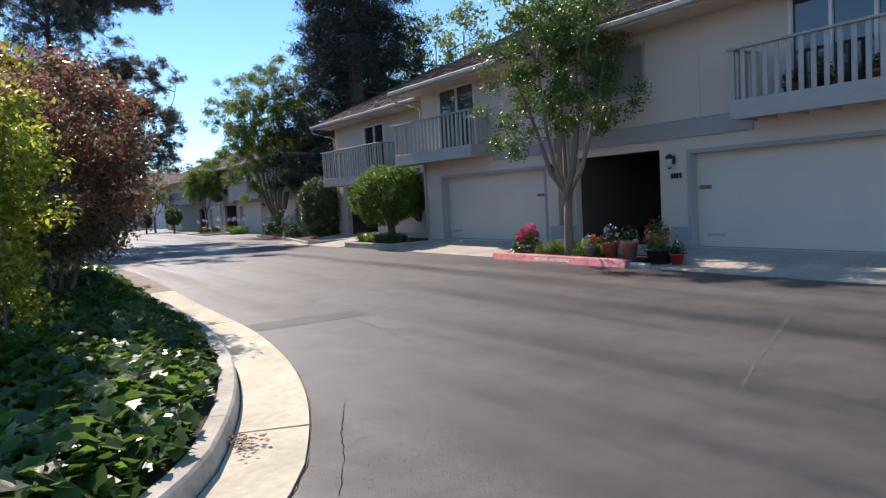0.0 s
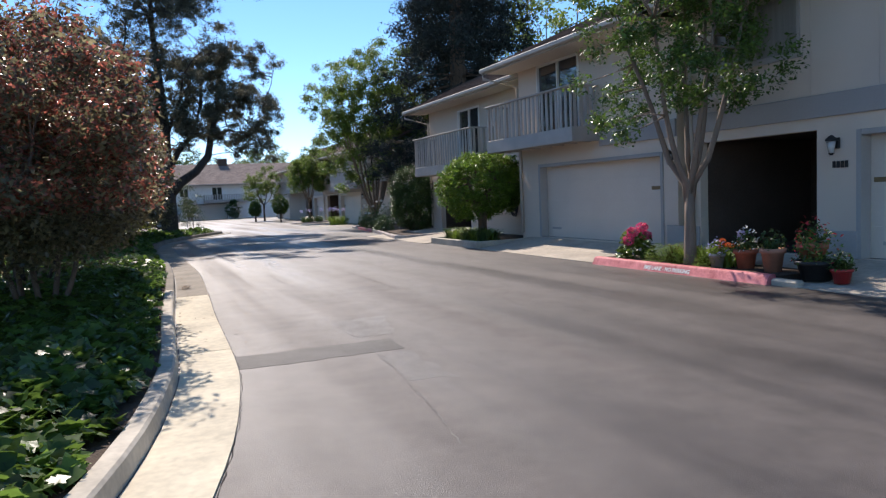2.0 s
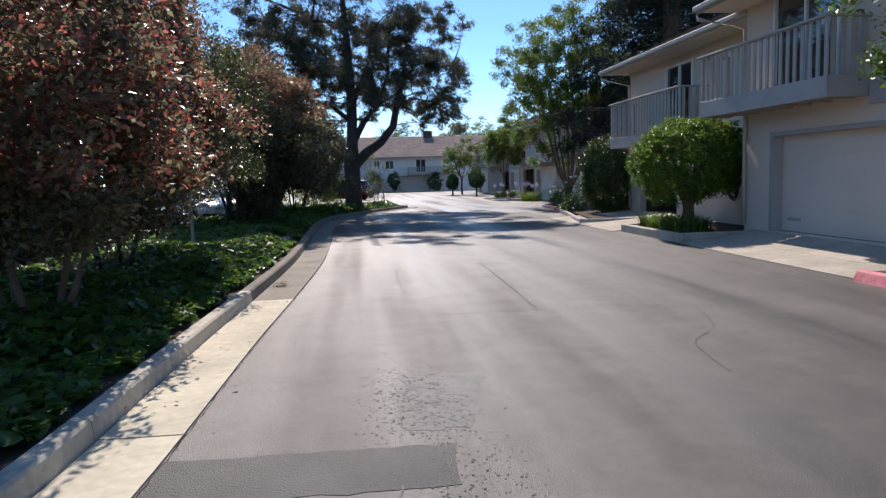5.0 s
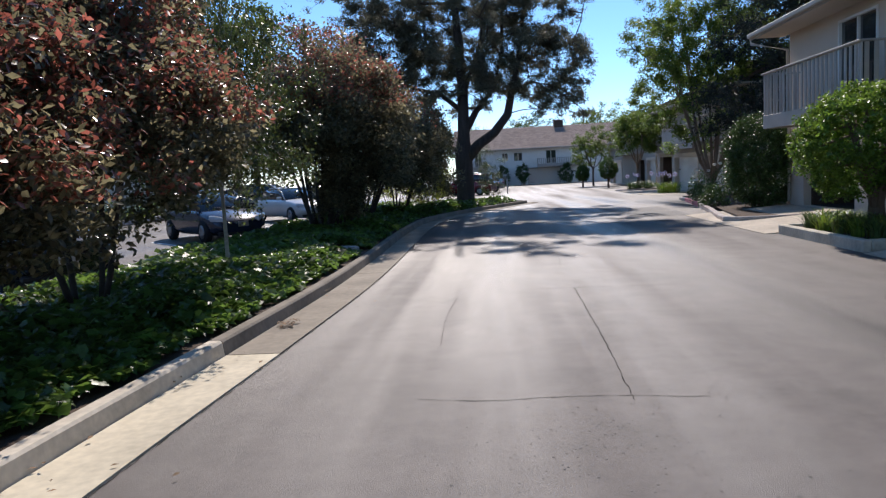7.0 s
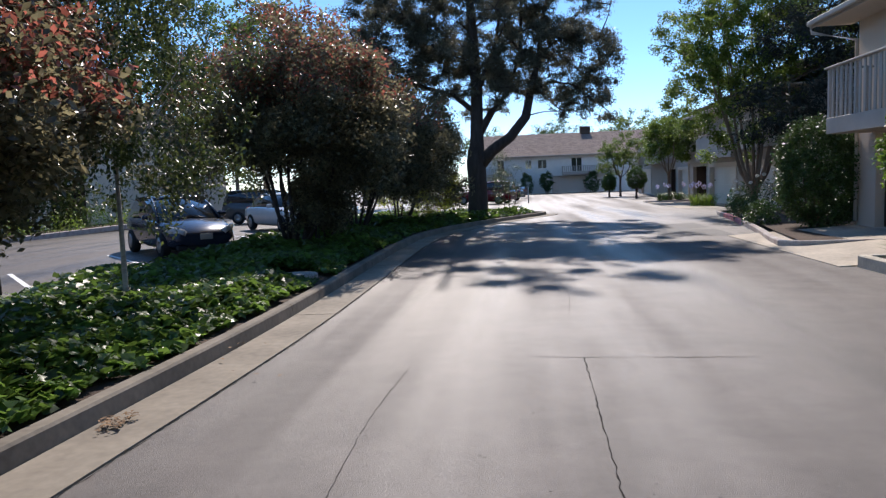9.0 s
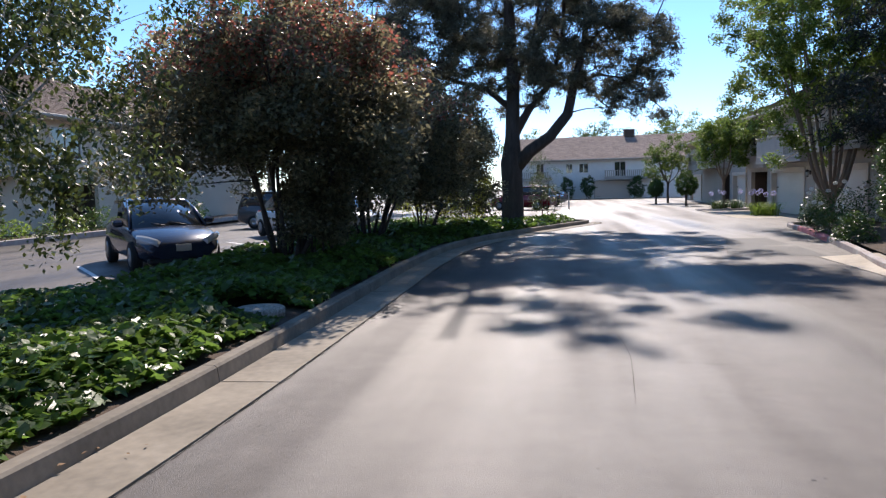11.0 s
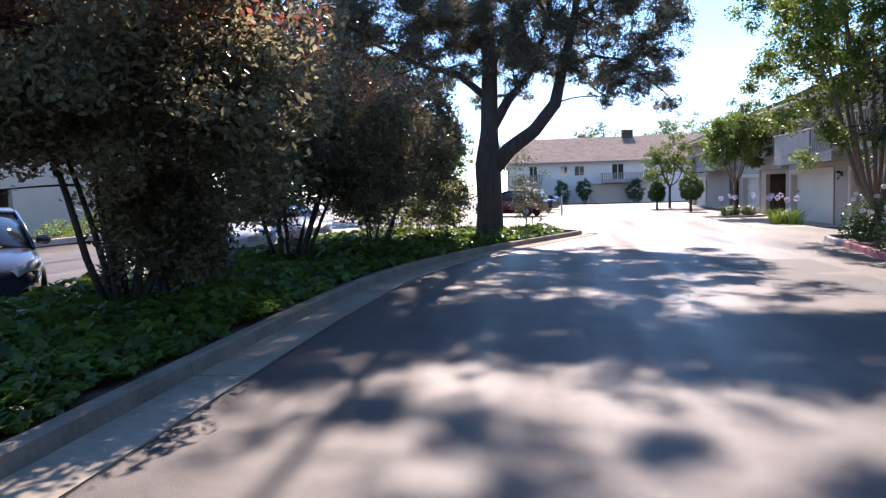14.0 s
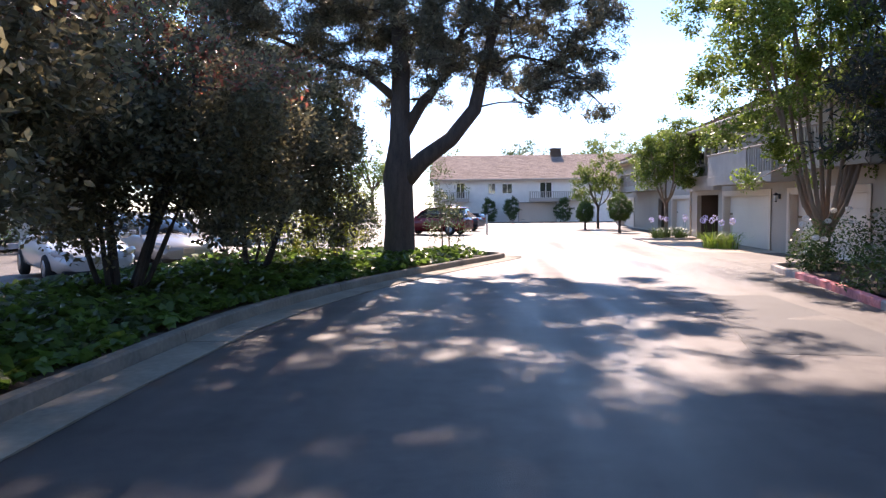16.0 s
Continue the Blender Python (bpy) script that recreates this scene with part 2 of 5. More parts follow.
def leaf_mesh(name, centres, size, mat, shape="leaf", up=0.3, droop=0.0, spread=0.35, normals=None):
    """Many small folded leaves at the centres, as one mesh. up: how far they face the sky."""
    n = len(centres)
    c = np.asarray(centres, float)
    nrm = rng.normal(size=(n, 3))
    nrm /= np.linalg.norm(nrm, axis=1, keepdims=True)
    nrm[:, 2] = np.abs(nrm[:, 2])
    nrm = nrm * (1 - up) + np.array([0, 0, up])
    if normals is not None:
        nrm += normals
    nrm /= np.linalg.norm(nrm, axis=1, keepdims=True)
    t = rng.normal(size=(n, 3))
    t[:, 2] -= droop
    t -= nrm * (t * nrm).sum(1, keepdims=True)
    t /= np.linalg.norm(t, axis=1, keepdims=True) + 1e-9
    b = np.cross(nrm, t)
    s = size * (1 + spread * rng.uniform(-1, 1, n))[:, None]
    if shape == "needle":      # a spray of needles: two crossed long blades
        loc = [(0, 0, 0), (0.5, 0.10, 0.05), (1, 0, 0), (0.5, -0.10, 0.05)]
    elif shape == "ivy":
        loc = [(0, 0, 0.0), (0.05, 0.42, 0.02), (0.38, 0.34, 0.04), (0.5, 0.5, 0.0), (0.6, 0.2, 0.06), (1, 0, 0), (0.6, -0.2, 0.06), (0.5, -0.5, 0.0), (0.38, -0.34, 0.04), (0.05, -0.42, 0.02)]
    else:
        loc = [(0, 0, 0), (0.45, 0.26, 0.07), (1, 0, 0), (0.45, -0.26, 0.07)]
    k = len(loc)
    v = np.empty((n, k, 3))
    for i, (a, w, h) in enumerate(loc):
        v[:, i] = c + s * ((a - 0.5) * t + w * b + h * nrm)
    me = bpy.data.meshes.new(name)
    if shape == "ivy":
        tris = [(0, 1, 2), (0, 2, 4), (2, 3, 4), (0, 4, 5), (0, 5, 6), (0, 6, 8), (6, 7, 8), (0, 8, 9)]
    else:
        tris = [(0, 1, 2), (0, 2, 3)]
    tri = np.array(tris)
    idx = (np.arange(n)[:, None, None] * k + tri[None]).reshape(-1, 3)
    me.vertices.add(n * k)
    me.vertices.foreach_set("co", v.reshape(-1).astype(np.float32))
    me.loops.add(idx.size)
    me.loops.foreach_set("vertex_index", idx.reshape(-1).astype(np.int32))
    me.polygons.add(len(idx))
    me.polygons.foreach_set("loop_start", (np.arange(len(idx)) * 3).astype(np.int32))
    me.update(calc_edges=True)
    me.materials.append(mat)
    return me


def clumps(centres, radius, each, flat=0.8, shell=0.5):
    """Points scattered in balls round the centres."""
    c = np.repeat(np.asarray(centres, float), each, axis=0)
    r = np.repeat(np.broadcast_to(radius, (len(centres),)), each)
    d = rng.normal(size=c.shape)
    d /= np.linalg.norm(d, axis=1, keepdims=True)
    rad = (shell + (1 - shell) * rng.uniform(0, 1, len(c))) * r
    d *= rad[:, None]
    d[:, 2] *= flat
    return c + d


def ball_points(n, centre, radii, inner=0.55, bottom=-1.0, lumps=0.18, seed=1):
    """Points in the outer part of a lumpy ellipsoid."""
    g = np.random.default_rng(seed)
    d = g.normal(size=(n * 2, 3))
    d /= np.linalg.norm(d, axis=1, keepdims=True)
    d = d[d[:, 2] > bottom][:n]
    k = g.normal(size=(6, 3)) * 2.2
    ph = g.uniform(0, 6.28, 6)
    lump = 1 + lumps * np.sin(d @ k.T + ph).sum(1) / 2.4
    r = inner + (1 - inner) * g.uniform(0, 1, len(d)) ** 0.6
    return np.asarray(centre) + d * np.asarray(radii) * (r * lump)[:, None]


def gz(y):
    """Height of the ground along the road: level, then falling gently."""
    return -0.0125 * min(max(y - 33, 0), 17) - 0.004 * max(y - 50, 0)


# ---- ground ----
def smooth_path(pts, step=0.4):
    out = []
    for i in range(len(pts) - 1):
        p0, p1, p2, p3 = (Vector((*pts[min(max(j, 0), len(pts) - 1)], 0)) for j in (i - 1, i, i + 1, i + 2))
        n = max(2, int((p2 - p1).length / step))
        for k in range(n):
            t = k / n
            out.append(0.5 * ((2 * p1) + (p2 - p0) * t + (2 * p0 - 5 * p1 + 4 * p2 - p3) * t * t + (3 * p1 - p0 - 3 * p2 + p3) * t ** 3))
    out.append(Vector((*pts[-1], 0)))
    return out


def sweep(path, section, closed=False):
    """Sweeps a section of (offset to the right, height) along a path over the ground; end caps included."""
    bm = bmesh.new()
    rings = []
    for i, p in enumerate(path):
        d = (path[min(i + 1, len(path) - 1)] - path[max(i - 1, 0)]).normalized()
        right = Vector((d.y, -d.x, 0))
        rings.append([bm.verts.new(p + right * o + Vector((0, 0, h + gz(p.y)))) for o, h in section])
    m = len(section)
    for r0, r1 in zip(rings, rings[1:]):
        for k in range(m):
            bm.faces.new((r0[k], r1[k], r1[(k + 1) % m], r0[(k + 1) % m]))
    bm.faces.new(rings[0])
    bm.faces.new(list(reversed(rings[-1])))
    bmesh.ops.recalc_face_normals(bm, faces=bm.faces[:])
    return bm


bm = bmesh.new()
knots = [-300, -60, 33, 50, 120, 400]
rows_v = [[bm.verts.new((x, y, gz(y))) for x in (-300, -30, 0, 12, 40, 300)] for y in knots]
for a, b in zip(rows_v, rows_v[1:]):
    for k in range(5):
        bm.faces.new((a[k], a[k + 1], b[k + 1], b[k]))
ground = tagged(part("ground", bm, ASPHALT), "worn grey asphalt of the lane and the parking lot", "road", kind="structure")

KERB_LINE = [(-9, -1.6), (-4.2, 0.1), (-1.5, 1.9), (0.05, 3.45), (0.79, 4.27), (1.16, 4.95), (1.57, 6.0), (1.92, 7.3), (2.14, 8.6), (2.26, 9.8), (2.4, 13), (2.57, 15.9), (2.74, 19.5), (2.76, 23), (2.71, 28),
             (2.76, 30.5), (2.9, 32.8), (3.4, 35.8), (4.35, 39.3), (5.65, 43), (6.75, 45.9), (6.8, 46.9), (6.0, 47.6), (3.0, 47.9), (-2, 47.9)]
kerb_path = smooth_path(KERB_LINE, 0.35)
acc, pieces, cur = 0.0, [], [kerb_path[0]]
run = [0.0]
for a, b in zip(kerb_path, kerb_path[1:]):
    run.append(run[-1] + (b - a).length)
joint = next(r for r, q in zip(run, kerb_path) if q.y > 9.6) % 5.03
for a, b in zip(kerb_path, kerb_path[1:]):
    acc += (b - a).length
    cur.append(b)
    if acc > joint:
        pieces.append(cur)
        cur, acc, joint = [b], 0.0, 5.03
pieces.append(cur)
kerb = thing("island_kerb", "pale weathered concrete kerb and gutter round the ivy bed", "kerb", kind="structure")


def shorten(path, gap):
    q = [p.copy() for p in path]
    q[0] += (q[1] - q[0]).normalized() * gap
    q[-1] += (q[-2] - q[-1]).normalized() * gap
    return q


for seg in pieces:
    if len(seg) < 3:
        continue
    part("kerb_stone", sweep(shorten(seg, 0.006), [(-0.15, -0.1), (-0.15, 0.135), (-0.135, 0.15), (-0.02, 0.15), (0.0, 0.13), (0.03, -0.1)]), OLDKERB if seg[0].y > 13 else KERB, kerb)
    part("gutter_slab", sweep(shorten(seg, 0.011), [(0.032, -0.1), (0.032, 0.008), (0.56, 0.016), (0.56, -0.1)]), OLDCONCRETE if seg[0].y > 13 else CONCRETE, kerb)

# soil of the island: a low mound behind the kerb
road_side = [p for p in kerb_path]
bm = bmesh.new()
strips = []
for i in range(0, len(road_side), 2):
    p = road_side[i]
    d = (road_side[min(i + 1, len(road_side) - 1)] - road_side[max(i - 1, 0)]).normalized()
    inner = p - Vector((d.y, -d.x, 0)) * 0.15
    if p.y > 46.5:
        continue
    left = -9.5 if p.y < 9 else min(-9.5 + (p.y - 9) * 2.0, -1.25)
    left = min(left, inner.x - 0.2)
    g = gz(p.y)
    row = []
    for k in range(7):
        t = k / 6
        row.append(bm.verts.new((inner.x + (left - inner.x) * t, inner.y, g + 0.11 + 0.05 * math.sin(math.pi * min(1, t * 1.0)) * min(1, abs(left - inner.x) / 2))))
    strips.append(row)
for a, b in zip(strips, strips[1:]):
    for k in range(6):
        bm.faces.new((a[k], a[k + 1], b[k + 1], b[k]))
soil = tagged(part("island_soil", bm, SOIL), "dark brown soil and mulch of the planting island", "soil", kind="structure")
lot_kerb = thing("lot_kerb", "concrete kerb between the ivy bed and the parking lot", "kerb", kind="structure")
for k in range(7):
    y = 13 + k * 4.85
    part("kerb_stone", boxes((-1.4, -1.25, y, y + 4.84, gz(y + 2.4) - 0.15, gz(y + 2.4) + 0.13), bevel=0.012), KERB, lot_kerb)

# asphalt repairs and cracks
def flat_patch(outline, mat, seed, jag=0.02, high=0.003):
    """A thin skin of other asphalt with a ragged outline."""
    g = random.Random(seed)
    bm = bmesh.new()
    ring = []
    for (xa, ya), (xb, yb) in zip(outline, outline[1:] + outline[:1]):
        n = max(2, int(math.hypot(xb - xa, yb - ya) / 0.12))
        for i in range(n):
            u = i / n
            ring.append((xa + (xb - xa) * u + g.uniform(-jag, jag), ya + (yb - ya) * u + g.uniform(-jag, jag)))
    top = [bm.verts.new((x, y, gz(y) + high)) for x, y in ring]
    low = [bm.verts.new((x, y, gz(y) - 0.02)) for x, y in ring]
    bm.faces.new(top)
    for i in range(len(ring)):
        j = (i + 1) % len(ring)
        bm.faces.new((top[j], top[i], low[i], low[j]))
    bmesh.ops.recalc_face_normals(bm, faces=bm.faces[:])
    return part("asphalt_patch", bm, mat, ground)


flat_patch([(2.75, 9.36), (3.15, 9.32), (4.5, 9.34), (4.54, 9.92), (3.15, 9.93), (2.7, 9.95)], PATCH, 1)
flat_patch([(9.12, 30.75), (11.0, 30.62), (11.2, 35.8), (10.13, 35.74)], material("old_patch", (0.072, 0.07, 0.068), 0.7, 0.2, 0.8, 120, 0.6), 2)
RAVEL = material("ravelled_asphalt", (0.10, 0.092, 0.086), 0.52, 0.35, 5.0, 120.0, 0.8)
flat_patch([(4.29, 11.39), (4.97, 11.49), (4.68, 10.13), (4.19, 10.25)], RAVEL, 3, 0.05, 0.0015)
flat_patch([(4.18, 9.23), (4.48, 9.26), (4.47, 8.54), (4.44, 8.0), (4.04, 8.12)], RAVEL, 4, 0.06, 0.0015)
SEAM = material("pale_seam", (0.17, 0.16, 0.15), 0.9, 0.3, 6, 80, 0.3)


def crack(pts, width, seed, mat=TAR):
    g = random.Random(seed)
    bm = bmesh.new()
    prev = None
    path = smooth_path(pts, 0.07)
    for i, p in enumerate(path):
        d = (path[min(i + 1, len(path) - 1)] - path[max(i - 1, 0)]).normalized()
        r = Vector((d.y, -d.x, 0))
        w = width * g.uniform(0.12, 0.7)
        c = p + r * g.uniform(-1.2, 1.2) * width * 0.9
        z = gz(p.y) + 0.0035
        pair = (bm.verts.new((c.x - r.x * w, c.y - r.y * w, z)), bm.verts.new((c.x + r.x * w, c.y + r.y * w, z)))
        if prev:
            bm.faces.new((prev[0], prev[1], pair[1], pair[0]))
        prev = pair
    return part("crack", bm, mat, ground)


crack([(6.2, 18.55), (6.17, 16.8), (6.14, 15.4), (6.08, 13.85)], 0.009, 1)
crack([(5.7, 18.6), (6.2, 18.55), (7.7, 18.5)], 0.009, 2)
crack([(4.57, 14.0), (5.1, 13.92), (5.74, 13.97), (6.6, 13.88)], 0.007, 3)
crack([(1.46, 3.75), (1.74, 4.3), (1.97, 4.83), (2.29, 5.45)], 0.007, 4)
crack([(6.9, 11.0), (7.1, 12.0), (7.6, 12.6), (7.9, 13.6)], 0.005, 5)
crack([(6.2, 20.5), (6.3, 22.0), (6.25, 23.0)], 0.004, 6)
crack([(4.18, 9.38), (4.12, 8.8), (4.08, 8.4), (4.0, 7.8), (3.95, 7.4), (3.86, 6.8), (3.78, 6.4)], 0.013, 7, SEAM)
crack([(7.84, 5.03), (6.4, 4.35), (5.37, 3.86), (4.65, 3.47)], 0.009, 9, SEAM)
crack([(4.62, 15.6), (4.59, 16.9), (4.66, 18.2)], 0.004, 10)
crack([(9.1, 30.7), (9.6, 33.2), (10.12, 35.7)], 0.012, 11, SEAM)
crack([(7.86, 5.01), (5.47, 3.9), (4.8, 3.54)], 0.012, 14, SEAM)
crack([(6.7, 21.75), (7.05, 21.68), (7.5, 21.7)], 0.006, 12)


def chips(n, x, y, spread_x, spread_y, seed, mat, size=0.014, z=0.0032):
    """Loose aggregate and pitted bits where the surface ravels."""
    g = random.Random(seed)
    verts, faces = [], []
    for _ in range(n):
        cx, cy, r = g.gauss(x, spread_x), g.gauss(y, spread_y), size * g.uniform(0.35, 1.5)
        k, turn = g.randint(4, 6), g.uniform(0, 6.28)
        base = len(verts)
        for i in range(k):
            a = turn + i * math.tau / k
            rr = r * g.uniform(0.5, 1.2)
            verts.append((cx + rr * 1.6 * math.cos(a), cy + rr * math.sin(a), gz(cy) + z))
        faces.append(tuple(range(base, base + k)))
    me = bpy.data.meshes.new("aggregate")
    me.from_pydata(verts, [], faces)
    me.materials.append(mat)
    ob = hang("aggregate", me, ground)
    ob["kind"] = "stuff"


PIT = material("pitted_asphalt", (0.055, 0.051, 0.048), 0.9, 0.3, 6, 80, 0.3)
chips(520, 4.42, 10.9, 0.2, 0.5, 1, PIT, 0.006)
chips(520, 4.35, 10.7, 0.22, 0.55, 2, SEAM, 0.005)
chips(420, 4.62, 9.2, 0.2, 0.6, 3, PIT, 0.005)
chips(420, 2.3, 4.2, 0.35, 0.5, 4, PIT, 0.005)
chips(420, 6.2, 13.2, 0.7, 0.5, 5, SEAM, 0.005)
chips(420, 6.5, 14.4, 2.0, 6.0, 6, SEAM, 0.006)
chips(420, 7.2, 24.5, 1.6, 3.5, 7, SEAM, 0.006)
lip = []
for q0, q1 in zip(kerb_path, kerb_path[1:]):
    if 2.5 < q0.y < 44 and q0.x > -2:
        dd = (q1 - q0).normalized()
        lip.append((q0.x + dd.y * 0.572, q0.y - dd.x * 0.572))
for k in range(0, len(lip) - 12, 12):
    crack(lip[k:k + 13], 0.007, 20 + k)


# ---- houses ----
def wall_boxes(x0, x1, y0, y1, z0, z1, holes):
    """Boxes that fill a wall across y and z but for its holes (y0, y1, z0, z1)."""
    ys = sorted({y0, y1, *[v for h in holes for v in h[:2] if y0 < v < y1]})
    zs = sorted({z0, z1, *[v for h in holes for v in h[2:] if z0 < v < z1]})
    out = []
    for a, b in zip(ys, ys[1:]):
        run = None
        for c, d in zip(zs, zs[1:]):
            hole = any(h[0] <= (a + b) / 2 <= h[1] and h[2] <= (c + d) / 2 <= h[3] for h in holes)
            if not hole and run and abs(run[1] - c) < 1e-6:
                run[1] = d
            elif not hole:
                run = [c, d]
                out.append((a, b, run))
            else:
                run = None
    return [(x0, x1, a, b, r[0], r[1]) for a, b, r in out]


def shingled(parent, xe, ze, xr, zr, y0, y1, mat, course=0.2, width=0.33):
    """A roof slope from the eave up to the ridge, with every shingle as a thin wedge."""
    length = math.hypot(xr - xe, zr - ze)
    n = int(length / course)
    ux, uz = (xr - xe) / length, (zr - ze) / length
    nx, nz = -uz, ux
    if nz < 0:
        nx, nz = -nx, -nz
    verts, faces = [], []
    g = random.Random(5)
    for i in range(n + 1):
        y = y0 - g.uniform(0, width)
        while y < y1:
            a, b = max(y, y0), min(y + width * g.uniform(0.7, 1.15), y1)
            y = b if b > a else y + width
            if b - a < 0.03:
                continue
            th = 0.022 + g.uniform(0, 0.012)
            s0, s1 = i * course - g.uniform(0, 0.012), min((i + 1) * course + 0.02, length)
            base = len(verts)
            for s, h in ((s0, 0.0), (s0, th), (s1, 0.004)):
                for yy in (a, b - 0.006):
                    verts.append((xe + ux * s + nx * h, yy, ze + uz * s + nz * h))
            faces += [(base, base + 1, base + 3, base + 2), (base + 2, base + 3, base + 5, base + 4), (base, base + 2, base + 4), (base + 1, base + 5, base + 3)]
    me = bpy.data.meshes.new("shingles")
    me.from_pydata(verts, [], faces)
    me.materials.append(mat)
    ob = hang("shingles", me, parent)
    ob["kind"] = "stuff"
    return ob


def garage_door(parent, x, y0, y1, z0, z1, plate=True, slot=None, trim=None):
    d = new("garage_door")
    d.parent = parent
    d["label"] = "pale painted sectional garage door"
    h = (z1 - z0) / 4
    for i in range(4):
        part("panel", boxes((x + 0.22, x + 0.27, y0 + 0.01, y1 - 0.01, z0 + i * h + 0.0006, z0 + (i + 1) * h - 0.0006), bevel=0.001), DOORWHITE, d)
    part("frame", boxes((x - 0.025, x + 0.218, y0 + 0.002, y0 + 0.09, z0, z1 - 0.002), (x - 0.025, x + 0.218, y1 - 0.09, y1 - 0.002, z0, z1 - 0.002), (x - 0.025, x + 0.218, y0 + 0.092, y1 - 0.092, z1 - 0.09, z1 - 0.002), bevel=0.006), trim or BAND, d)
    if trim:
        part("casing", boxes((x - 0.05, x - 0.027, y0 - 0.16, y0 + 0.03, z0, z1 + 0.14), (x - 0.05, x - 0.027, y1 - 0.03, y1 + 0.16, z0, z1 + 0.14), (x - 0.05, x - 0.027, y0 + 0.032, y1 - 0.032, z1 - 0.03, z1 + 0.14), bevel=0.004), trim, d)
    if plate:
        slot = y1 - 0.44 if slot is None else slot
        part("mail_slot", boxes((x + 0.205, x + 0.219, slot, slot + 0.3, z0 + 1.23, z0 + 1.31), bevel=0.004), BRASS, d, "tarnished brass mail slot")
        part("vent", boxes((x + 0.208, x + 0.219, y1 - 0.75, y1 - 0.30, z0 + 0.22, z0 + 0.28), bevel=0.003), RAIL, d)
    return d


def window(parent, x, y0, y1, z0, z1, panes=2, curtained=False, name="window"):
    w = new(name)
    w.parent = parent
    t = 0.06
    frame_boxes = [(x - 0.03, x + 0.09, y0, y0 + t, z0, z1), (x - 0.03, x + 0.09, y1 - t, y1, z0, z1), (x - 0.03, x + 0.09, y0 + t, y1 - t, z1 - t, z1), (x - 0.03, x + 0.09, y0 + t, y1 - t, z0, z0 + t)]
    step = (y1 - y0) / panes
    for i in range(1, panes):
        frame_boxes.append((x - 0.01, x + 0.08, y0 + i * step - 0.03, y0 + i * step + 0.03, z0 + t, z1 - t))
    part("window_frame", boxes(*frame_boxes), RAIL if curtained else TRIM, w, "" if curtained else "white window frame")
    part("window_sill", boxes((x - 0.06, x + 0.02, y0 - 0.05, y1 + 0.05, z0 - 0.05, z0 - 0.002), bevel=0.006), RAIL if curtained else TRIM, w)
    for i in range(panes):
        part("pane", boxes((x + 0.04, x + 0.05, y0 + i * step + 0.04, y0 + (i + 1) * step - 0.04, z0 + t, z1 - t)), CURTAIN if curtained else WINGLASS, w)
    return w


def balcony(parent, x, y0, y1, z0, ztop, depth, boxed=0.0):
    """A timber balcony before the wall at x: deck, fascia, boards of the rail one by one."""
    b = new("balcony")
    b.parent = parent
    b["label"] = "grey painted timber balcony with flat upright boards"
    f = x - depth
    part("deck", boxes((f + 0.05, x - 0.003, y0 + 0.05, y1 - 0.05, z0 + 0.12, z0 + 0.28)), RAIL, b)
    part("fascia", boxes((f, f + 0.05, y0, y1, z0, z0 + 0.36), (f + 0.052, x - 0.003, y0, y0 + 0.048, z0, z0 + 0.36), (f + 0.052, x - 0.003, y1 - 0.048, y1, z0, z0 + 0.36), bevel=0.008), RAIL, b)
    for k in range(int((y1 - y0) / 0.6)):
        yy = y0 + 0.35 + k * 0.6
        part("joist", boxes((f + 0.06, x - 0.004, yy, yy + 0.05, z0 + 0.0, z0 + 0.118)), RAIL, b)
    part("handrail", boxes((f - 0.05, f + 0.09, y0 - 0.03, y1 + 0.03, ztop - 0.045, ztop), (f + 0.092, x - 0.003, y0 - 0.03, y0 + 0.09, ztop - 0.045, ztop), (f + 0.092, x - 0.003, y1 - 0.09, y1 + 0.03, ztop - 0.045, ztop), bevel=0.01), RAIL, b)
    n = int((y1 - y0 - 0.1) / 0.215)
    spots = [(f + 0.012, y0 + 0.06 + (y1 - y0 - 0.12) * k / n, 0) for k in range(n + 1)]
    m = int((depth - 0.2) / 0.2)
    for yy in (y0 + 0.012, y1 - 0.04):
        spots += [(f + 0.12 + (depth - 0.24) * k / max(m, 1), yy, 1) for k in range(m + 1)]
    if boxed:                            # closed boards over the far stretch of the rail
        part("panel", boxes((f + 0.008, f + 0.05, y1 - boxed, y1 - 0.01, z0 + 0.362, ztop - 0.047), bevel=0.004), RAIL, b)
        spots = [q for q in spots if q[2] or q[1] < y1 - boxed - 0.05]
    bd = {}
    for turned in (0, 1):
        bmx = boxes((0, 0.028, -0.045, 0.045, z0 + 0.362, ztop - 0.047) if not turned else (-0.045, 0.045, 0, 0.028, z0 + 0.362, ztop - 0.047), bevel=0.004)
        bd[turned] = bpy.data.meshes.new("baluster")
        bmx.to_mesh(bd[turned])
        bmx.free()
        bd[turned].materials.append(RAIL)
    for px, py, turned in spots:
        o = hang("baluster", bd[turned], b)
        o.location = (px, py, 0)
    return b


# dark brown with the shade of the entry recess put into its colour
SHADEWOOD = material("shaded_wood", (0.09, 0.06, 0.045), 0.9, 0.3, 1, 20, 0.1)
DOORRED = material("door_paint", (0.16, 0.05, 0.04), 0.6, 0.2, 2, 30, 0.1)


